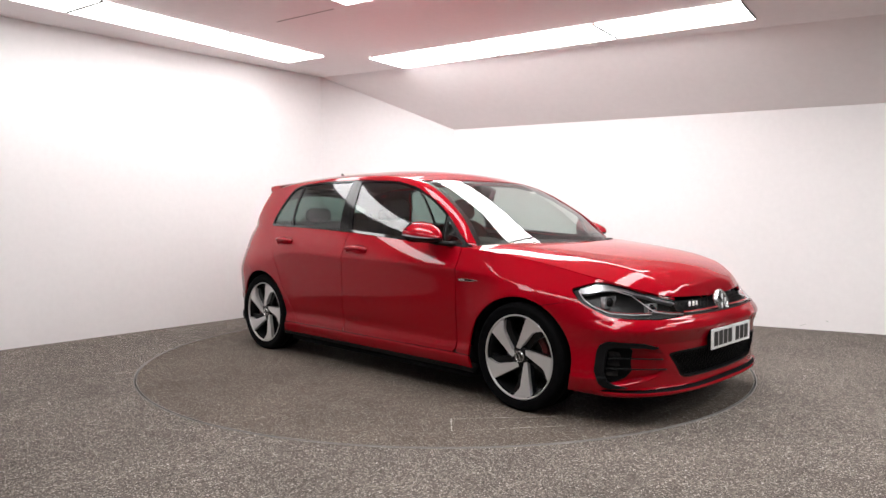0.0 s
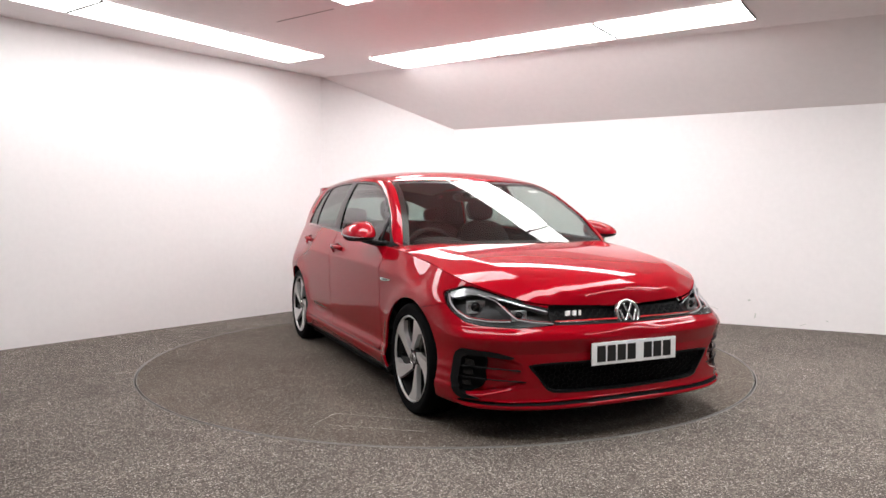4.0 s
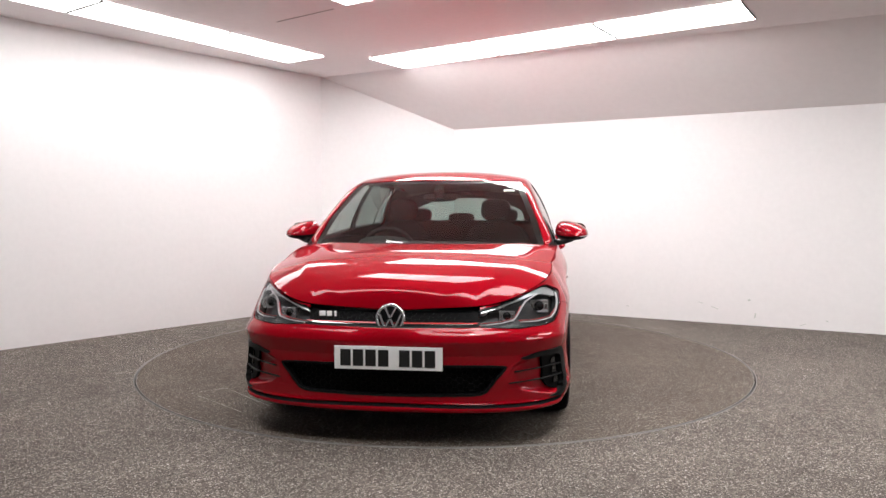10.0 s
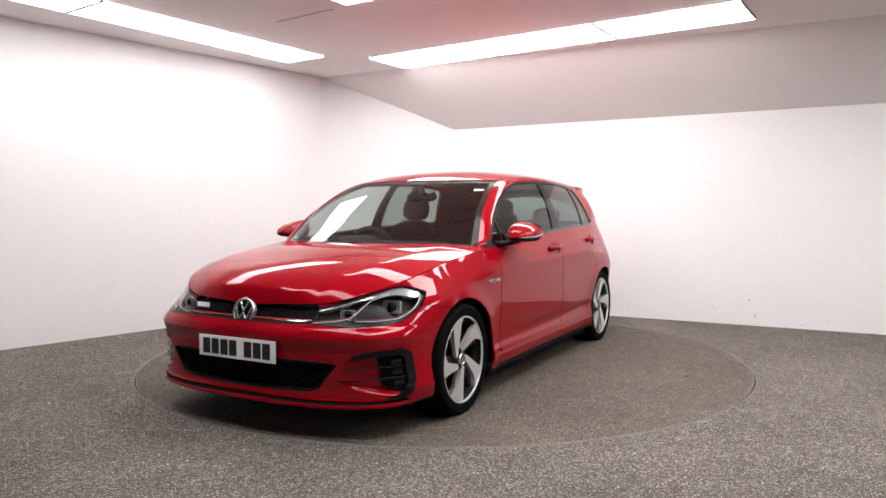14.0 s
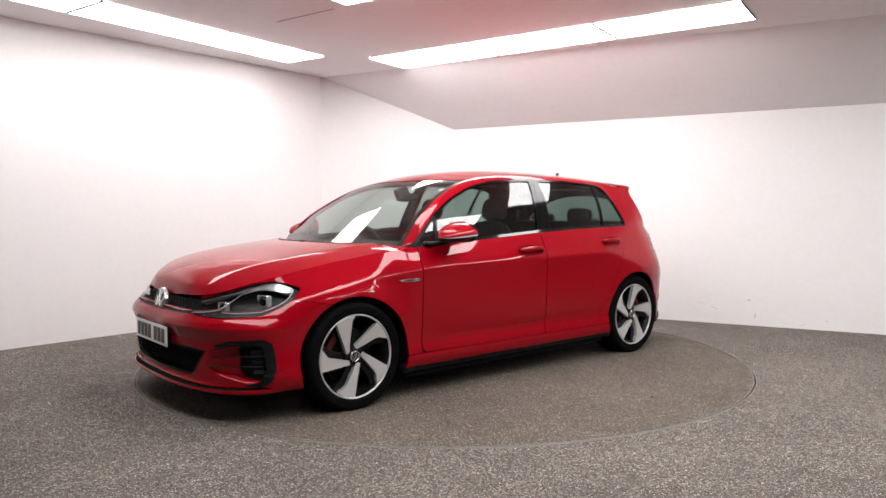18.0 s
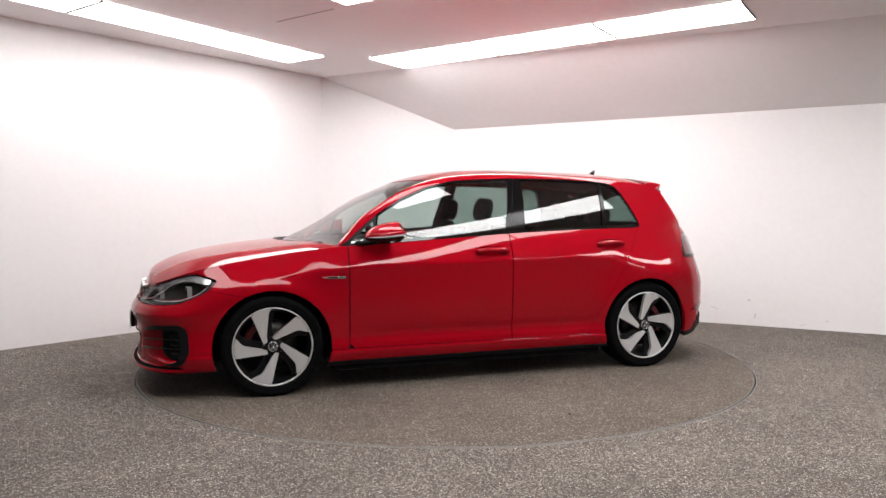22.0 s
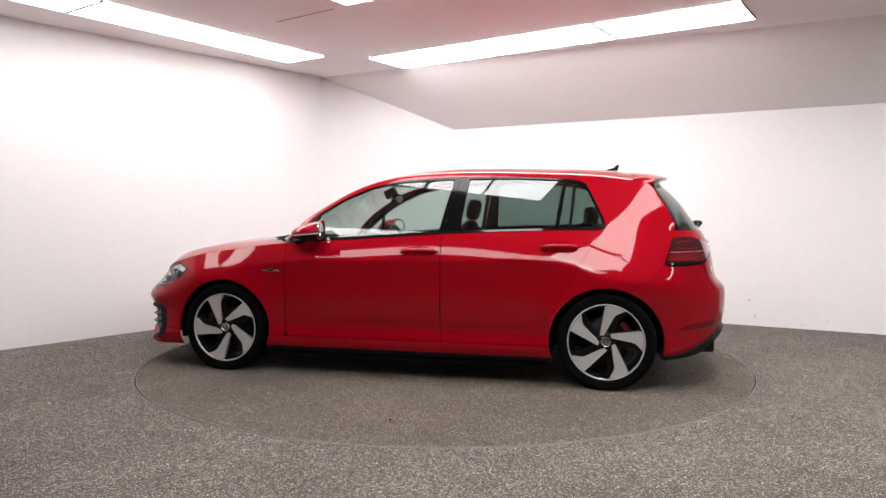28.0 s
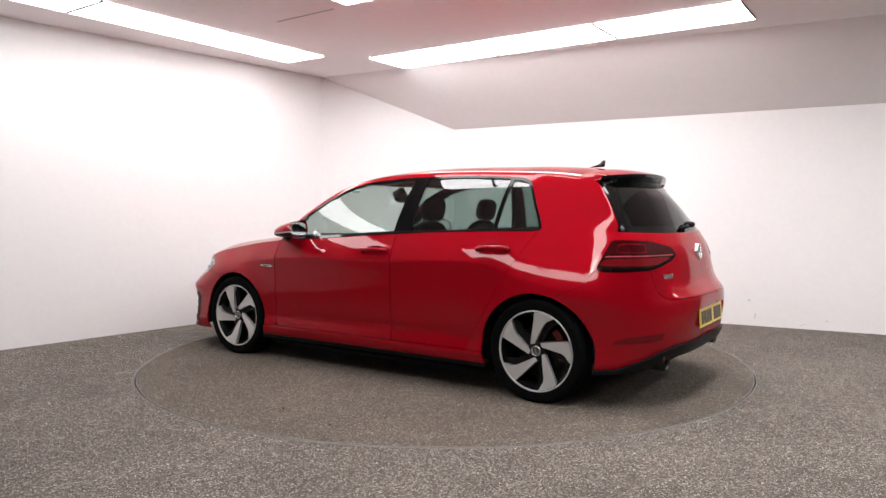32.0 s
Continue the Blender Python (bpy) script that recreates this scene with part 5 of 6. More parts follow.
for side in (1, -1):
    sy = side * vy
    lamp = panel("headlight", S_HEADLENS, np.minimum(f_lamp - 0.003, sy), M_LENS, car, "clear lens over a dark lamp with bright light guides", depth=0.004, out=0.0)
    panel("lamp_housing", S_BAND, np.minimum(f_lamp - 0.002, sy), M_HOUSING, lamp, "black lamp housing", depth=0, out=-0.060)
    panel("lamp_edge", S_BAND, np.minimum(np.minimum(f_lamp - 0.001, 0.0055 - f_lamp), sy), M_LAMPDARK, lamp, "black lamp surround", depth=0.05, out=-0.005)
    guide_a = [(0.425, 0.583), (0.52, 0.590), (0.592, 0.602), (0.632, 0.652), (0.668, 0.682), (0.76, 0.708)]
    guide_b = [(0.625, 0.592), (0.72, 0.590), (0.83, 0.596), (0.880, 0.621), (0.920, 0.664), (0.948, 0.702)]
    ga, gb = np.asarray(guide_a), np.asarray(guide_b)
    floor_z = np.maximum(np.where(vs < 0.61, np.interp(vs, ga[:3, 0], ga[:3, 1]), np.interp(vs, gb[:, 0], gb[:, 1])), 0)
    panel("lamp_floor", S_BAND, np.minimum(np.minimum(f_lamp - 0.007, floor_z - 0.006 - vz), sy), M_LAMPGREY, lamp, "grey lower reflector", depth=0.03, out=-0.016)
    panel("lamp_end", S_BAND, np.minimum(np.minimum(f_lamp - 0.007, vs - 0.950), np.minimum(sy, vz - 0.60)), M_LAMPGREY, lamp, "grey outer end of the lamp", depth=0.02, out=-0.020)
    # pale strip that stands in for the ceiling lights mirrored on the lens
    glint_z = np.interp(vs, [0.43, 0.62, 0.70, 0.80, 0.90, 0.95], [0.636, 0.682, 0.700, 0.706, 0.690, 0.692])
    panel("lens_glint", S_BAND, np.minimum(np.minimum(f_lamp - 0.006, vz - glint_z), np.minimum(sy, 0.948 - vs)), M_LAMPCLEAR, lamp, "pale strip for the ceiling glint on the lens", depth=0.03, out=-0.014)
    strip("light_guide", guide_a, side, 0.0054, -0.009, M_DRL, lamp, "pale light guide")
    strip("light_guide", guide_b, side, 0.0054, -0.009, M_DRL, lamp, "pale light guide")
    strip("red_accent", [(p, q + 0.009) for p, q in guide_a[:4]], side, 0.0022, -0.013, M_REDTRIM, lamp, "thin red line")
    strip("red_accent", [(p - 0.006, q + 0.009) for p, q in guide_b[:4]], side, 0.0022, -0.013, M_REDTRIM, lamp, "thin red line")
    for s0, z0, wide in ((0.775, 0.660, 0.030), (0.565, 0.634, 0.024)):
        c = band_at(s0, z0, side, -0.040)
        at = Matrix.Translation(c) @ (Vector((1, side * 0.15, 0))).to_track_quat("Z", "Y").to_matrix().to_4x4()
        fr = part("projector_frame", box_bm(wide * 3.1, wide * 2.0, 0.02, (0, 0, -0.012), 0.006), M_LAMPCLEAR, lamp, "bright lamp box")
        fr.matrix_local = at
        bm = bmesh.new()
        for k, (px, py, sx_, sy_) in enumerate(((0, wide, wide * 3.0, 0.003), (0, -wide, wide * 3.0, 0.003), (wide * 1.5, 0, 0.003, wide * 2.0), (-wide * 1.5, 0, 0.003, wide * 2.0))):
            box_bm(sx_, sy_, 0.010, (px, py, 0.002), 0.0008, None, 1, bm)
        part("box_edge", bm, M_LAMPCLEAR, lamp, "bright edge of the lamp box").matrix_local = at
        bm = lathe_bm([(0.0, wide * 0.5), (wide * 0.45, wide * 0.42), (wide * 0.8, wide * 0.12), (wide * 0.88, -0.01)], 28, "z")
        part("projector", bm, M_BLACK, lamp, "round dark projector lens", True).matrix_local = at
        for dx in (-0.62, 0.62):
            part("reflector_cup", box_bm(wide * 0.5, wide * 0.9, 0.006, (dx * wide * 1.9, 0, 0.002), 0.002), M_BADGE, lamp, "small bright reflector").matrix_local = at
    # fog lamp corner
    FRAME = rounded([(1.012, 0.395), (0.996, 0.430), (0.945, 0.453), (0.73, 0.444), (0.628, 0.419), (0.66, 0.410), (0.74, 0.420), (0.90, 0.422), (0.942, 0.405), (0.950, 0.30), (0.928, 0.255), (0.88, 0.230), (0.78, 0.216), (0.92, 0.206), (0.967, 0.226), (1.014, 0.30)], 1)
    fog = panel("fog_frame", S_SMOOTH, np.minimum(poly(FRAME, vs, vz), sy), M_PLAST, front_bumper, "matt black frame of the fog lamp corner", depth=0.045, out=0.006)
    pod = panel("fog_pod", S_SMOOTH, np.minimum(poly(rounded([(0.955, 0.417), (0.78, 0.418), (0.785, 0.34), (0.77, 0.30), (0.80, 0.262), (0.86, 0.244), (0.945, 0.236)], 1), vs, vz), sy), M_MESH, fog, "black fog lamp pod", depth=0.04, out=-0.020)
    for z0 in (0.385, 0.340, 0.288):
        panel("fog_lens", S_SMOOTH, np.minimum(poly(rounded([(0.935, z0 - 0.017), (0.935, z0 + 0.015), (0.862, z0 + 0.013), (0.850, z0 - 0.017)], 1), vs, vz), sy), M_FOGLENS, pod, "dark grey lens", depth=0.006, out=-0.012)
    strip("fog_slat", [(0.945, 0.364), (0.80, 0.366), (0.70, 0.362), (0.60, 0.355)], side, 0.006, -0.003, M_PLAST, fog, "thin black slat", flat=0.6)
    strip("fog_slat", [(0.945, 0.314), (0.80, 0.312), (0.68, 0.307), (0.565, 0.300)], side, 0.006, -0.003, M_PLAST, fog, "thin black slat", flat=0.6)
    # towing-eye cover and parking sensors
    TOW = rounded([(0.64, 0.497), (0.655, 0.530), (0.735, 0.540), (0.748, 0.514), (0.735, 0.500), (0.66, 0.489)], 2)
    if side > 0:
        panel("towing_cover_gap", S_BAND, np.minimum(np.minimum(poly(TOW, vs, vz), 0.0022 - poly(TOW, vs, vz)), sy), M_INNER, front_bumper, "thin shut line of the towing-eye cover", depth=0, out=0.0006)
    for s0, z0 in ((0.768, 0.495), (0.36, 0.485)):
        fs = 0.011 - np.hypot(vs - s0, vz - z0)
        panel("parking_sensor", S_BAND, np.minimum(fs, sy), M_PAINT, front_bumper, "small round red sensor", depth=0.003, out=0.0022)
        panel("sensor_ring", S_BAND, np.minimum(np.minimum(fs + 0.0018, -fs), sy), M_INNER, front_bumper, "thin dark ring round the sensor", depth=0, out=0.0006)
    # wing emblem
    wing_shape = rounded([(1.032, 0.714), (0.975, 0.7205), (0.872, 0.7205), (0.872, 0.705), (0.965, 0.7055)], 1)
    emb = panel("wing_emblem", S_BAND, np.minimum(poly(wing_shape, vx, vz), sy), M_BADGE, car, "slim silver wing emblem", depth=0.003, out=0.003)
    panel("emblem_ground", S_BAND, np.minimum(poly(wing_shape, vx, vz) - 0.0028, np.minimum(sy, 0.99 - vx)), M_BLACK, emb, "black ground", depth=0, out=0.0042)
    for q in (0.918, 0.902, 0.888):
        part("emblem_bar", box_bm(0.010, 0.003, 0.0095, band_at(arc_x(q), 0.7128, side, 0.005), 0.001), M_BADGE, emb, "small silver block")
    panel("red_line", S_BAND, np.minimum(poly([(0.985, 0.711), (0.935, 0.713), (0.935, 0.710)], vx, vz), sy), M_REDTRIM, emb, depth=0, out=0.005)
    # door handles
    for key, x0, z0 in (("f", -0.105, 0.853), ("r", -1.022, 0.888)):
        d = doors[key, side]
        pts = []
        for k in range(11):
            u = k / 10
            s0 = arc_x(x0 + 0.105 - 0.21 * u)
            pts.append(band_at(s0, z0 + 0.006 * u, side, 0.004 + 0.026 * math.sin(math.pi * u) ** 0.45))
        hd = part("door_handle", tube_bm(pts, 0.0165, 12, flat=1.0), M_PAINT, d, "red door handle", True)
    part("key_cover", box_bm(0.03, 0.012, 0.022, band_at(arc_x(-0.222), 0.856, side, 0.008), 0.004), M_PAINT, doors["f", side], "red end cap of the handle")
    # mirror
    mir = new("door_mirror")
    mir.parent = car
    mir["label"] = "red door mirror with a black base and indicator strip"
    mir.matrix_local = pose(0.655, side * 0.930, 0.980, 0, 0, side * 10)
    def mirror_shell(part_of):
        """Shell of the mirror from its flat rear to its blunt front: upper, lower or the strip between."""
        bm = bmesh.new()
        spans = {"up": ((-4, 184, 24),), "low": ((176, 364, 24),), "strip": ((-9, 1, 3),)}[part_of]
        grow = {"up": 1.0, "low": 0.97, "strip": 1.012}[part_of]
        for a0, a1, nm in spans:
            rows = []
            for k in range(15):
                u = k / 14
                f = (1 - u**2.3) ** 0.5 * grow if u < 1 else 0.02
                row = []
                for m in range(nm + 1):
                    a = radians(a0 + (a1 - a0) * m / nm)
                    c, sn = math.cos(a), math.sin(a)
                    yy = 0.106 * f * math.copysign(abs(c) ** 0.8, c)
                    hh = (0.075 if sn > 0 else 0.044) * (1 - 0.25 * yy / 0.106)
                    zz = hh * f * math.copysign(abs(sn) ** 0.85, sn) - 0.020 * u
                    row.append(bm.verts.new((-0.105 + 0.215 * u, side * (yy + 0.01 * (1 - u)), zz)))
                rows.append(row)
            for p, q in zip(rows, rows[1:]):
                for m in range(nm):
                    bm.faces.new((p[m], p[m + 1], q[m + 1], q[m]))
        bmesh.ops.recalc_face_normals(bm, faces=bm.faces)
        return bm

    part("mirror_cap", mirror_shell("up"), M_PAINT, mir, "red mirror cap", True)
    part("mirror_base", mirror_shell("low"), M_PLAST, mir, "black mirror base", True)
    part("indicator", mirror_shell("strip"), M_DRL, mir, "clear indicator strip", True)
    glass = blob_bm(0.004, 0.098, 0.056, (-0.096, side * 0.008, 0.008), 3.4, 32, 8)
    part("mirror_glass", glass, M_MIRROR, mir, "mirror glass")
    part("mirror_rim", blob_bm(0.006, 0.103, 0.060, (-0.091, side * 0.008, 0.008), 3.2, 32, 8), M_PLAST, mir, "black mirror rim", True)
    part("mirror_arm", tube_bm([(0.01, side * -0.01, -0.040), (0.05, side * -0.07, -0.055), (0.085, side * -0.115, -0.060), (0.11, side * -0.135, -0.055)], 0.024, 10, flat=0.7), M_PLAST, mir, "black mirror arm", True)
    # tail lamps
    tl = panel("tail_light", S_LENS, np.minimum(f_tlamp - 0.0015, sy), M_TAIL, car, "dark red tail light", depth=0.02, out=0.002)
    panel("light_band", S_LENS, np.minimum(poly(rounded([(0.955, 0.815), (0.93, 0.852), (0.50, 0.858), (0.47, 0.850), (0.64, 0.812)], 1), vr, vz), np.minimum(sy, f_tlamp - 0.008)), M_TAILBAR, tl, "clear red lower band", depth=0.002, out=0.003)
    panel("light_bar", S_LENS, np.minimum(poly([(0.97, 0.862), (0.44, 0.866), (0.43, 0.872), (0.95, 0.869)], vr, vz), np.minimum(sy, f_tlamp - 0.01)), M_TAILLINE, tl, "pale red light bar", depth=0.002, out=0.0035)
    ring = poly(rounded([(0.86, 0.885), (0.835, 0.936), (0.66, 0.936), (0.655, 0.885)], 1), vr, vz)
    panel("light_frame", S_LENS, np.minimum(np.minimum(ring, 0.006 - ring), sy), M_TAILBAR, tl, "red light frame", depth=0.002, out=0.0035)
    panel("lamp_gap", S_BAND, np.minimum(np.minimum(0.0016 - np.abs(vr - tg_side), f_tlamp), sy), M_INNER, tl, "dark gap between the halves", depth=0, out=0.0035)
    panel("lamp_foot", S_BAND, np.minimum(np.minimum(f_tlamp - 0.002, np.interp(vr, [0.43, 0.64, 0.97], [0.86, 0.804, 0.800]) - vz), sy), M_BLACK, tl, "black lower edge", depth=0.003, out=0.004)
    # exhaust
    ex = lathe_bm([(0.047, 0.03), (0.050, 0.0), (0.054, 0.0), (0.056, 0.008), (0.056, 0.18)], 32, "x")
    bmesh.ops.translate(ex, verts=ex.verts, vec=(-1.990, side * 0.545, 0.266))
    part("exhaust_tip", ex, M_STEEL2, car, "round dark steel exhaust tip", True)
    # dark disc that closes the bore
    ex = lathe_bm([(0.0, 0.06), (0.048, 0.06), (0.048, 0.03)], 24, "x")
    bmesh.ops.translate(ex, verts=ex.verts, vec=(-1.990, side * 0.545, 0.266))
    part("exhaust_bore", ex, M_INNER, car, "dark exhaust bore")

# ---------- rear ----------
bd = band_at(ARC_ALL, 0.868, 1, 0.004)
badge(car, bd, (-1, 0, 0.06), 0.050, 0)
for k, (r0, w_) in enumerate(((0.540, 0.030), (0.505, 0.024), (0.476, 0.010))):
    c = band_at(ARC_ALL - r0, 0.748, 1, 0.003)
    part("emblem_bar", box_bm(0.006, w_, 0.026, c, 0.001, pose(0, 0, 0, 0, 0, -18)), M_BADGE, tailgate, "small silver emblem block")


def spoiler_grid(under):
    """The roof spoiler: its red top, or its black underside and lip."""
    bm = bmesh.new()
    n = 40
    rows = []
    for k in range(n + 1):
        y = -0.60 + 1.20 * k / n
        q = abs(y) / 0.60
        x0 = -1.475
        z0 = float(pchip(MID_X, MID_Z, x0)) - (float(pchip(MID_X, MID_Z, x0)) - float(pchip(EDGE_X, EDGE_Z, x0))) * min(q, 1.0) ** 2.4 + 0.003
        xt = -1.728 + 0.120 * q**2.2
        zt = 1.362 - 0.030 * q**2
        if not under:
            pts = [(x0 + (xt - x0) * u, z0 + (zt - z0) * u + 0.010 * math.sin(math.pi * u) - 0.004 * u) for u in np.linspace(0, 1, 12)]
        else:
            pts = [(xt + 0.0005, zt - 0.004), (xt + 0.003, zt - 0.022), (xt + 0.03, zt - 0.032), (-1.62, zt - 0.062), (-1.55, zt - 0.085)]
        rows.append([bm.verts.new((x, y, z)) for x, z in pts])
    for a, b in zip(rows, rows[1:]):
        for k in range(len(a) - 1):
            bm.faces.new((a[k], a[k + 1], b[k + 1], b[k]))
    if not under:
        for e in (rows[0], rows[-1]):
            y, zt = e[0].co.y, e[-1].co.z
            bm.faces.new([*e, bm.verts.new((e[-1].co.x + 0.004, y, zt - 0.026)), bm.verts.new((-1.55, y, zt - 0.075)), bm.verts.new((-1.475, y, 1.26))])
    if under:
        for e in (rows[0], rows[-1]):
            x, y, z = e[0].co
            t2 = bm.verts.new((-1.50, y, 1.27))
            bm.faces.new((e[1], e[2], e[3], e[4], t2))
    bmesh.ops.recalc_face_normals(bm, faces=bm.faces)
    return bm


sp = part("roof_spoiler", spoiler_grid(False), M_PAINT, car, "red roof spoiler over the rear window", True)
part("spoiler_underside", spoiler_grid(True), M_BLACK, sp, "gloss black underside")
part("rear_wiper", tube_bm([(-1.945, -0.02, 1.036), (-1.945, 0.05, 1.024), (-1.938, 0.13, 1.018)], 0.010, 8), M_PLAST, car, "black rear wiper", True)
part("wiper_hub", blob_bm(0.034, 0.034, 0.020, (-1.945, -0.02, 1.038)), M_PLAST, car, "black wiper hub", True)
bm = bmesh.new()
fin = [(0.05, 0.0), (-0.055, 0.0), (-0.062, 0.045), (-0.050, 0.047), (-0.02, 0.020)]
lo = [bm.verts.new((-1.33 + x, -0.012, 1.418 + z)) for x, z in fin]
hi = [bm.verts.new((-1.33 + x, 0.012, 1.418 + z)) for x, z in fin]
bm.faces.new(lo)
bm.faces.new(hi[::-1])
for k in range(5):
    bm.faces.new((lo[k], hi[k], hi[(k + 1) % 5], lo[(k + 1) % 5]))
bmesh.ops.recalc_face_normals(bm, faces=bm.faces)
bmesh.ops.bevel(bm, geom=bm.edges[:], offset=0.004, segments=2, affect="EDGES")
part("roof_aerial", bm, M_BLACK, car, "small black fin aerial", True)

# wipers at the windscreen's foot
for y0, y1 in ((0.62, 0.05), (0.05, -0.52)):
    pts = [(float(cowl_x(y)) + 0.005 - 0.02 * abs(k - 3) / 3, y, 0.926 - 0.014 * abs(y)) for k, y in enumerate(np.linspace(y0, y1, 7))]
    part("wiper", tube_bm(pts, 0.006, 8), M_PLAST, car, "black windscreen wiper", True)
    part("wiper_cap", blob_bm(0.02, 0.045, 0.010, pts[0 if y0 > 0.3 else 0]), M_PLAST, car, "black wiper arm cap", True)

# ---------- cabin ----------
def seat(x, y, wide, name):
    ob = new(name)
    ob.parent = car
    ob["label"] = "dark cloth seat with a headrest"
    part("cushion", blob_bm(0.27, wide / 2, 0.10, (x + 0.18, y, 0.50), 3.2), M_SEAT, ob, smooth=True)
    bm = blob_bm(0.075, wide / 2, 0.32, (0, 0, 0.30), 2.8)
    bmesh.ops.transform(bm, matrix=pose(x - 0.06, y, 0.46, 0, -18, 0), verts=bm.verts)
    part("backrest", bm, M_SEAT, ob, smooth=True)
    bm = blob_bm(0.05, 0.115, 0.085, (0, 0, 0), 3.0)
    bmesh.ops.transform(bm, matrix=pose(x - 0.265, y, 1.135, 0, -12, 0), verts=bm.verts)
    part("headrest", bm, M_SEAT, ob, "dark rounded headrest", True)
    for e in (-0.05, 0.05):
        part("headrest_post", tube_bm([(x - 0.235, y + e, 1.00), (x - 0.258, y + e, 1.08)], 0.007, 6), M_CHROME, ob)
    return ob


seat(0.02, 0.37, 0.50, "front_seat")
seat(0.02, -0.37, 0.50, "front_seat")
bench = new("rear_seat")
bench.parent = car
bench["label"] = "dark cloth rear bench with three headrests"
part("cushion", blob_bm(0.27, 0.62, 0.11, (-0.72, 0, 0.50), 3.4), M_SEAT, bench, smooth=True)
bm = blob_bm(0.075, 0.64, 0.29, (0, 0, 0.28), 3.6)
bmesh.ops.transform(bm, matrix=pose(-0.98, 0, 0.50, 0, -20, 0), verts=bm.verts)
part("backrest", bm, M_SEAT, bench, smooth=True)
for y in (-0.40, 0.0, 0.40):
    bm = blob_bm(0.045, 0.12, 0.062 if y else 0.05, (-1.20, y, 1.09 if y else 1.06), 3.0)
    part("headrest", bm, M_SEAT, bench, "dark low headrest", True)
bm = blob_bm(0.32, 0.72, 0.12, (0.70, 0, 0.80), 3.2)
part("dashboard", bm, M_TRIMIN, car, "black dashboard", True)
part("instrument_hood", blob_bm(0.12, 0.17, 0.05, (0.57, -0.36, 0.900), 2.6), M_TRIMIN, car, "black instrument hood", True)
ring = [(0.38 + 0.07 * math.sin(a) * 0.9, -0.36 + 0.185 * math.cos(a), 0.835 + 0.165 * math.sin(a)) for a in np.linspace(0, 2 * math.pi, 33)[:-1]]
sw = part("steering_wheel", tube_bm(ring, 0.016, 10, True), M_TRIMIN, car, "black steering wheel", True)
part("wheel_boss", blob_bm(0.03, 0.075, 0.06, (0.40, -0.36, 0.83), 2.6), M_TRIMIN, sw, smooth=True)
part("wheel_spoke", box_bm(0.015, 0.32, 0.03, (0.395, -0.36, 0.835), 0.005), M_TRIMIN, sw)
part("inner_mirror", blob_bm(0.022, 0.125, 0.034, (0.30, 0.0, 1.225), 3.0), M_BLACK, car, "black rear-view mirror", True)
part("mirror_stalk", box_bm(0.10, 0.06, 0.07, (0.35, 0, 1.265), 0.015, pose(0, 0, 0, 0, 25, 0)), M_TRIMIN, car, "black mirror foot")
panel("headlining", S_UPPER, np.minimum(np.minimum(uz - 1.30, 0.56 - uay), np.minimum(0.22 - ux, ux + 1.60)), M_HEADLINE, car, "grey cloth headlining", depth=0, out=-0.035)
for side in (1, -1):
    panel("pillar_lining", S_UPPER, np.minimum(np.minimum(np.minimum(-f_win - 0.002, -f_shield - 0.01), np.minimum(np.minimum(0.84 - ux, ux + 1.72), 1.335 - uz)), side * uy), M_TRIMIN, car, "dark pillar lining", depth=0, out=-0.022)
    part("door_lining", box_bm(2.1, 0.03, 0.42, (-0.20, side * 0.775, 0.72), 0.01), M_TRIMIN, car, "black inner door panel")
part("parcel_shelf", box_bm(0.55, 1.10, 0.02, (-1.48, 0, 0.955), 0.005), M_TRIMIN, car, "black parcel shelf")
part("cabin_floor", box_bm(2.4, 1.45, 0.04, (-0.3, 0, 0.34), 0.01), M_INNER, car, "dark cabin floor")
part("bulkhead", box_bm(0.03, 1.3, 0.50, (0.98, 0, 0.62), 0.005), M_INNER, car, "dark bulkhead")
part("gate_lining", box_bm(0.03, 0.86, 0.30, (-1.88, 0, 0.78), 0.005), M_INNER, car, "dark inner tailgate")
st = part("windscreen_sticker", box_bm(0.002, 0.075, 0.030, (0, 0, 0), 0), M_WHITE, car, "small white sticker on the windscreen")
st.matrix_local = pose(0.375, 0.50, 1.268, 0, -62, 0)

# ---------- small marks of the studio ----------
crack_a, crack_b = Vector((-1.383, 0.406, 0)), Vector((-0.859, 0.030, 0))
crack = mesh_object("ceiling_seam", box_bm((crack_b - crack_a).length, 0.004, 0.004, (0, 0, 0)), M_SEAM)
crack.matrix_world = Matrix.Translation((crack_a + crack_b) / 2 + Vector((0, 0, WALL_TOP - 0.0005))) @ pose(0, 0, 0, 0, 0, math.degrees(math.atan2(-0.376, 0.524)))
tagged(crack, "thin dark seam line in the flat ceiling", "seam", kind="structure")


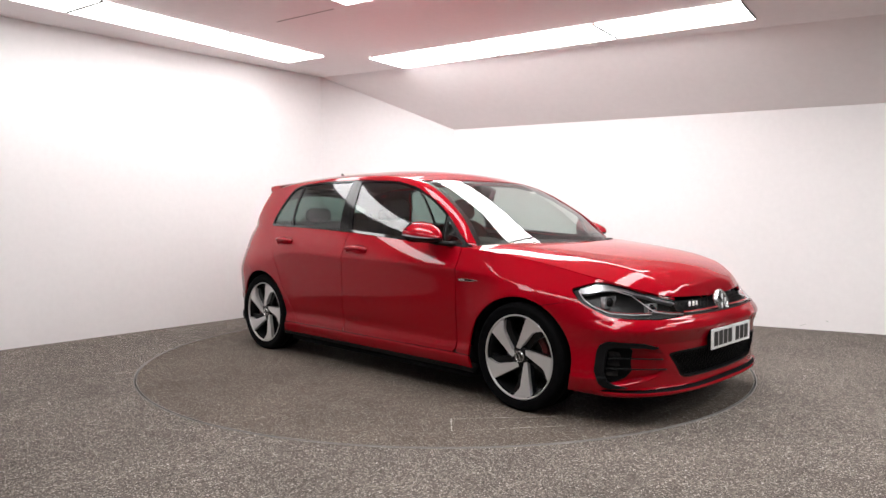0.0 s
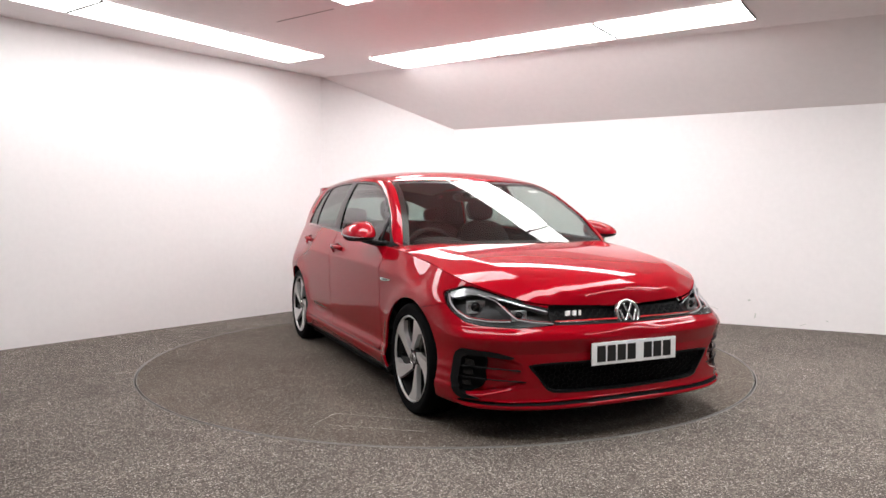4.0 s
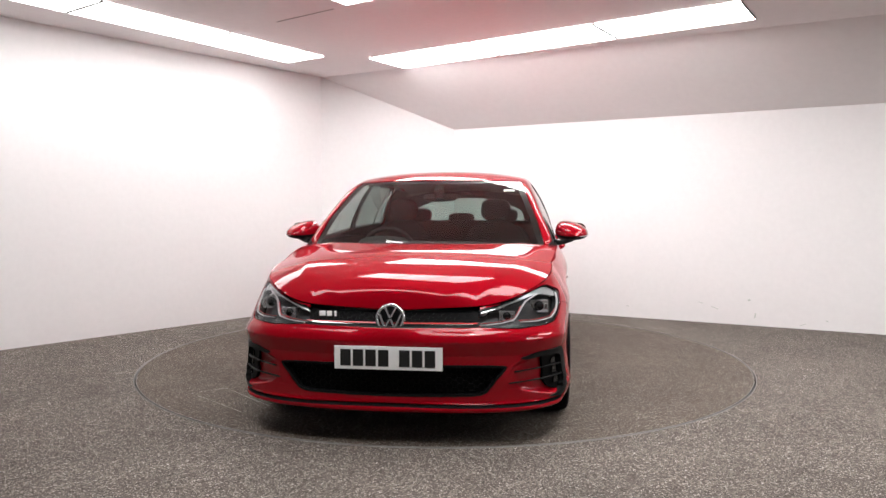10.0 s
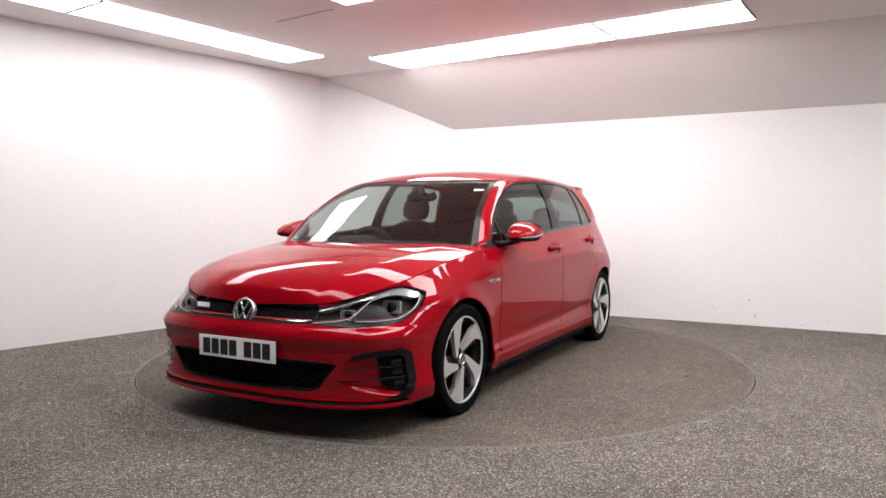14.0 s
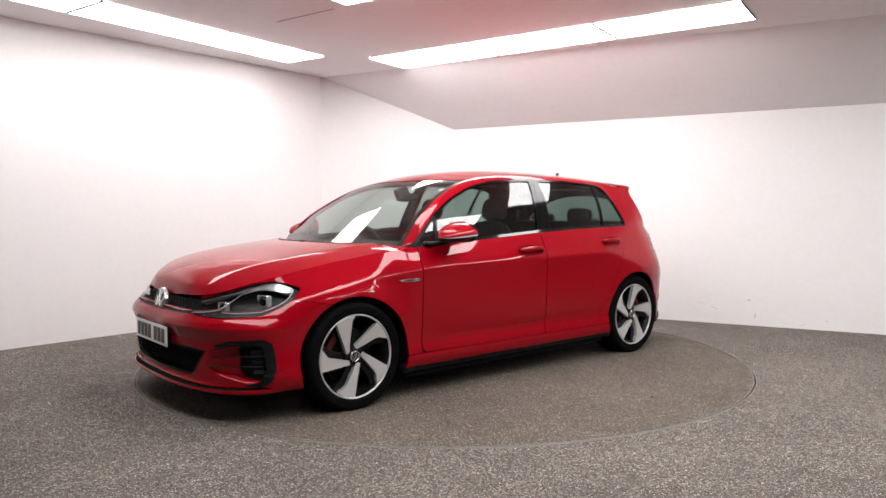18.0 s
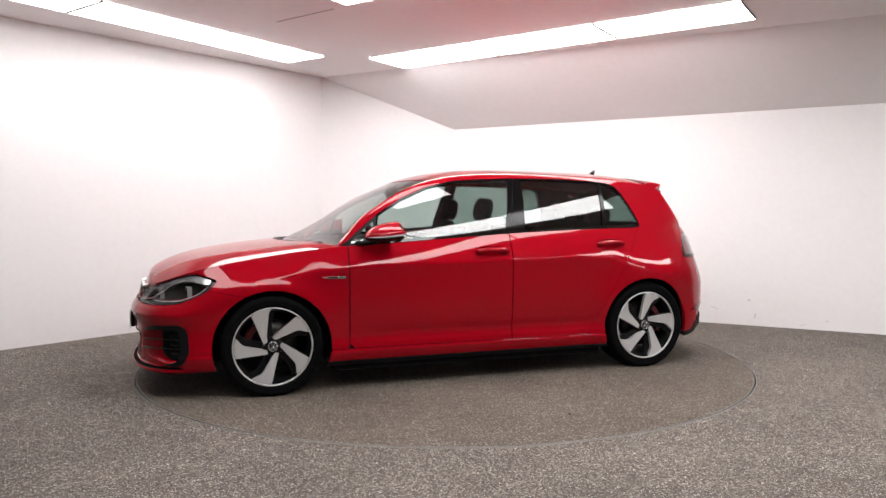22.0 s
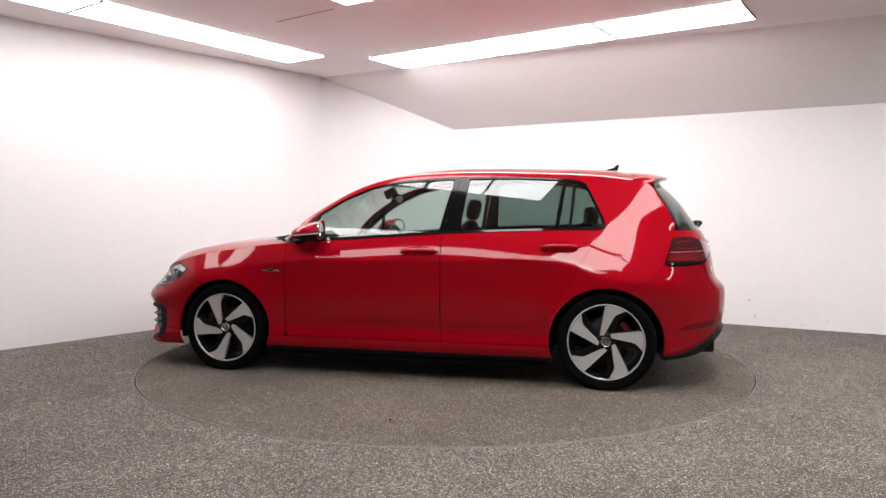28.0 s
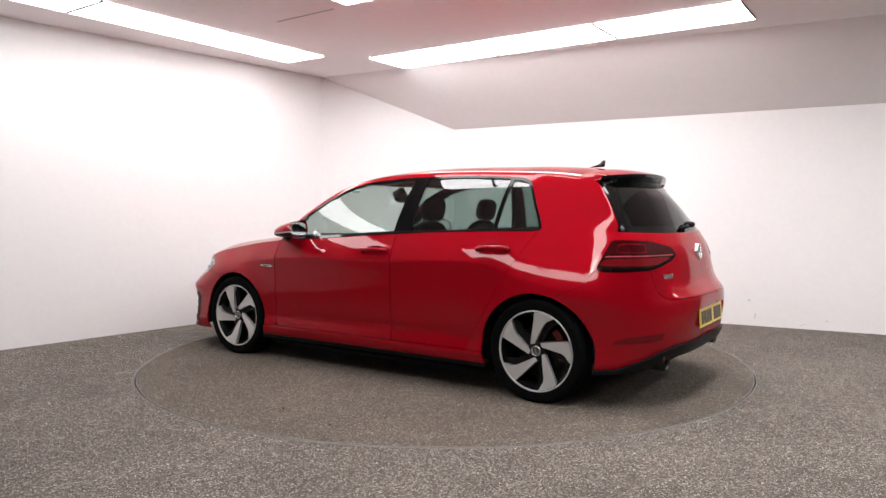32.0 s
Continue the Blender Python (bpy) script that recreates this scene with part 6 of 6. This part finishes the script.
def floor_line(a, b, wide=0.004):
    a, b = Vector((*a, 0.0025)), Vector((*b, 0.0025))
    n = (b - a).normalized().cross(Vector((0, 0, 1))) * wide / 2
    bm = bmesh.new()
    steps = 24
    rows = []
    for k in range(steps + 1):
        p = a.lerp(b, k / steps)
        w = n * random.uniform(0.45, 1.25)
        rows.append((bm.verts.new(p + w), bm.verts.new(p - w)))
    for k, (p, q) in enumerate(zip(rows, rows[1:])):
        if random.random() > 0.06:
            bm.faces.new((p[0], p[1], q[1], q[0]))
    return bm


for a, e in (((1.40, -1.395), (1.25, -1.242)), ((1.25, -1.242), (1.625, -0.808)), ((1.40, -1.395), (1.762, -0.918))):
    part("carpet_cut", floor_line(a, e), M_CUT, turntable, "pale straight cut line in the carpet")
for x, y, r in ((-0.112, 1.80, 0.008), (-0.55, 1.883, 0.005), (-0.715, 1.626, 0.006), (-1.616, -0.761, 0.006), (-1.541, -1.21, 0.005), (1.2, 0.9, 0.004)):
    crumb = blob_bm(r, r * 0.8, r * 0.5, (x, y, r * 0.4), 2.0, 8, 4)
    part("dirt_crumb", crumb, M_INNER, turntable, "tiny dark crumb of dirt")

for k, (x, z, w_, h_) in enumerate(((2.60, 0.20, 0.05, 0.006), (2.72, 0.155, 0.07, 0.007), (3.0, 0.25, 0.025, 0.02), (3.05, 0.10, 0.012, 0.05), (3.6, 0.09, 0.02, 0.01), (3.42, 0.04, 0.06, 0.006), (1.95, 0.12, 0.03, 0.006))):
    y = C_RIGHT[1] + (x - C_RIGHT[0]) * RIGHT_DIR.y / RIGHT_DIR.x
    n = Vector((RIGHT_DIR.y, -RIGHT_DIR.x, 0))
    ob = mesh_object("wall_scuff", box_bm(w_, 0.002, h_, (0, 0, 0), 0), M_SCUFF)
    ob.matrix_world = Matrix.Translation(Vector((x, y, z)) - n * -0.002) @ pose(0, 0, 0, 0, random.uniform(-25, 25), math.degrees(math.atan2(RIGHT_DIR.y, RIGHT_DIR.x)))
    tagged(ob, "faint grey scuff mark on the low wall", "scuff mark", group="scuffs on the low wall")


def motions():
    """The turntable and the car on it turn at an even pace."""
    rows_t, rows_c = [], []
    for k in range(0, 33, 4):
        turn = pose(0, 0, 0, 0, 0, -44.116 - 5.3137 * k)
        rows_t.append((k, turn))
        rows_c.append((k, turn @ pose(CAR_AT[0], CAR_AT[1], 0)))
    walk(turntable, rows_t)
    walk(car, rows_c)


motions()
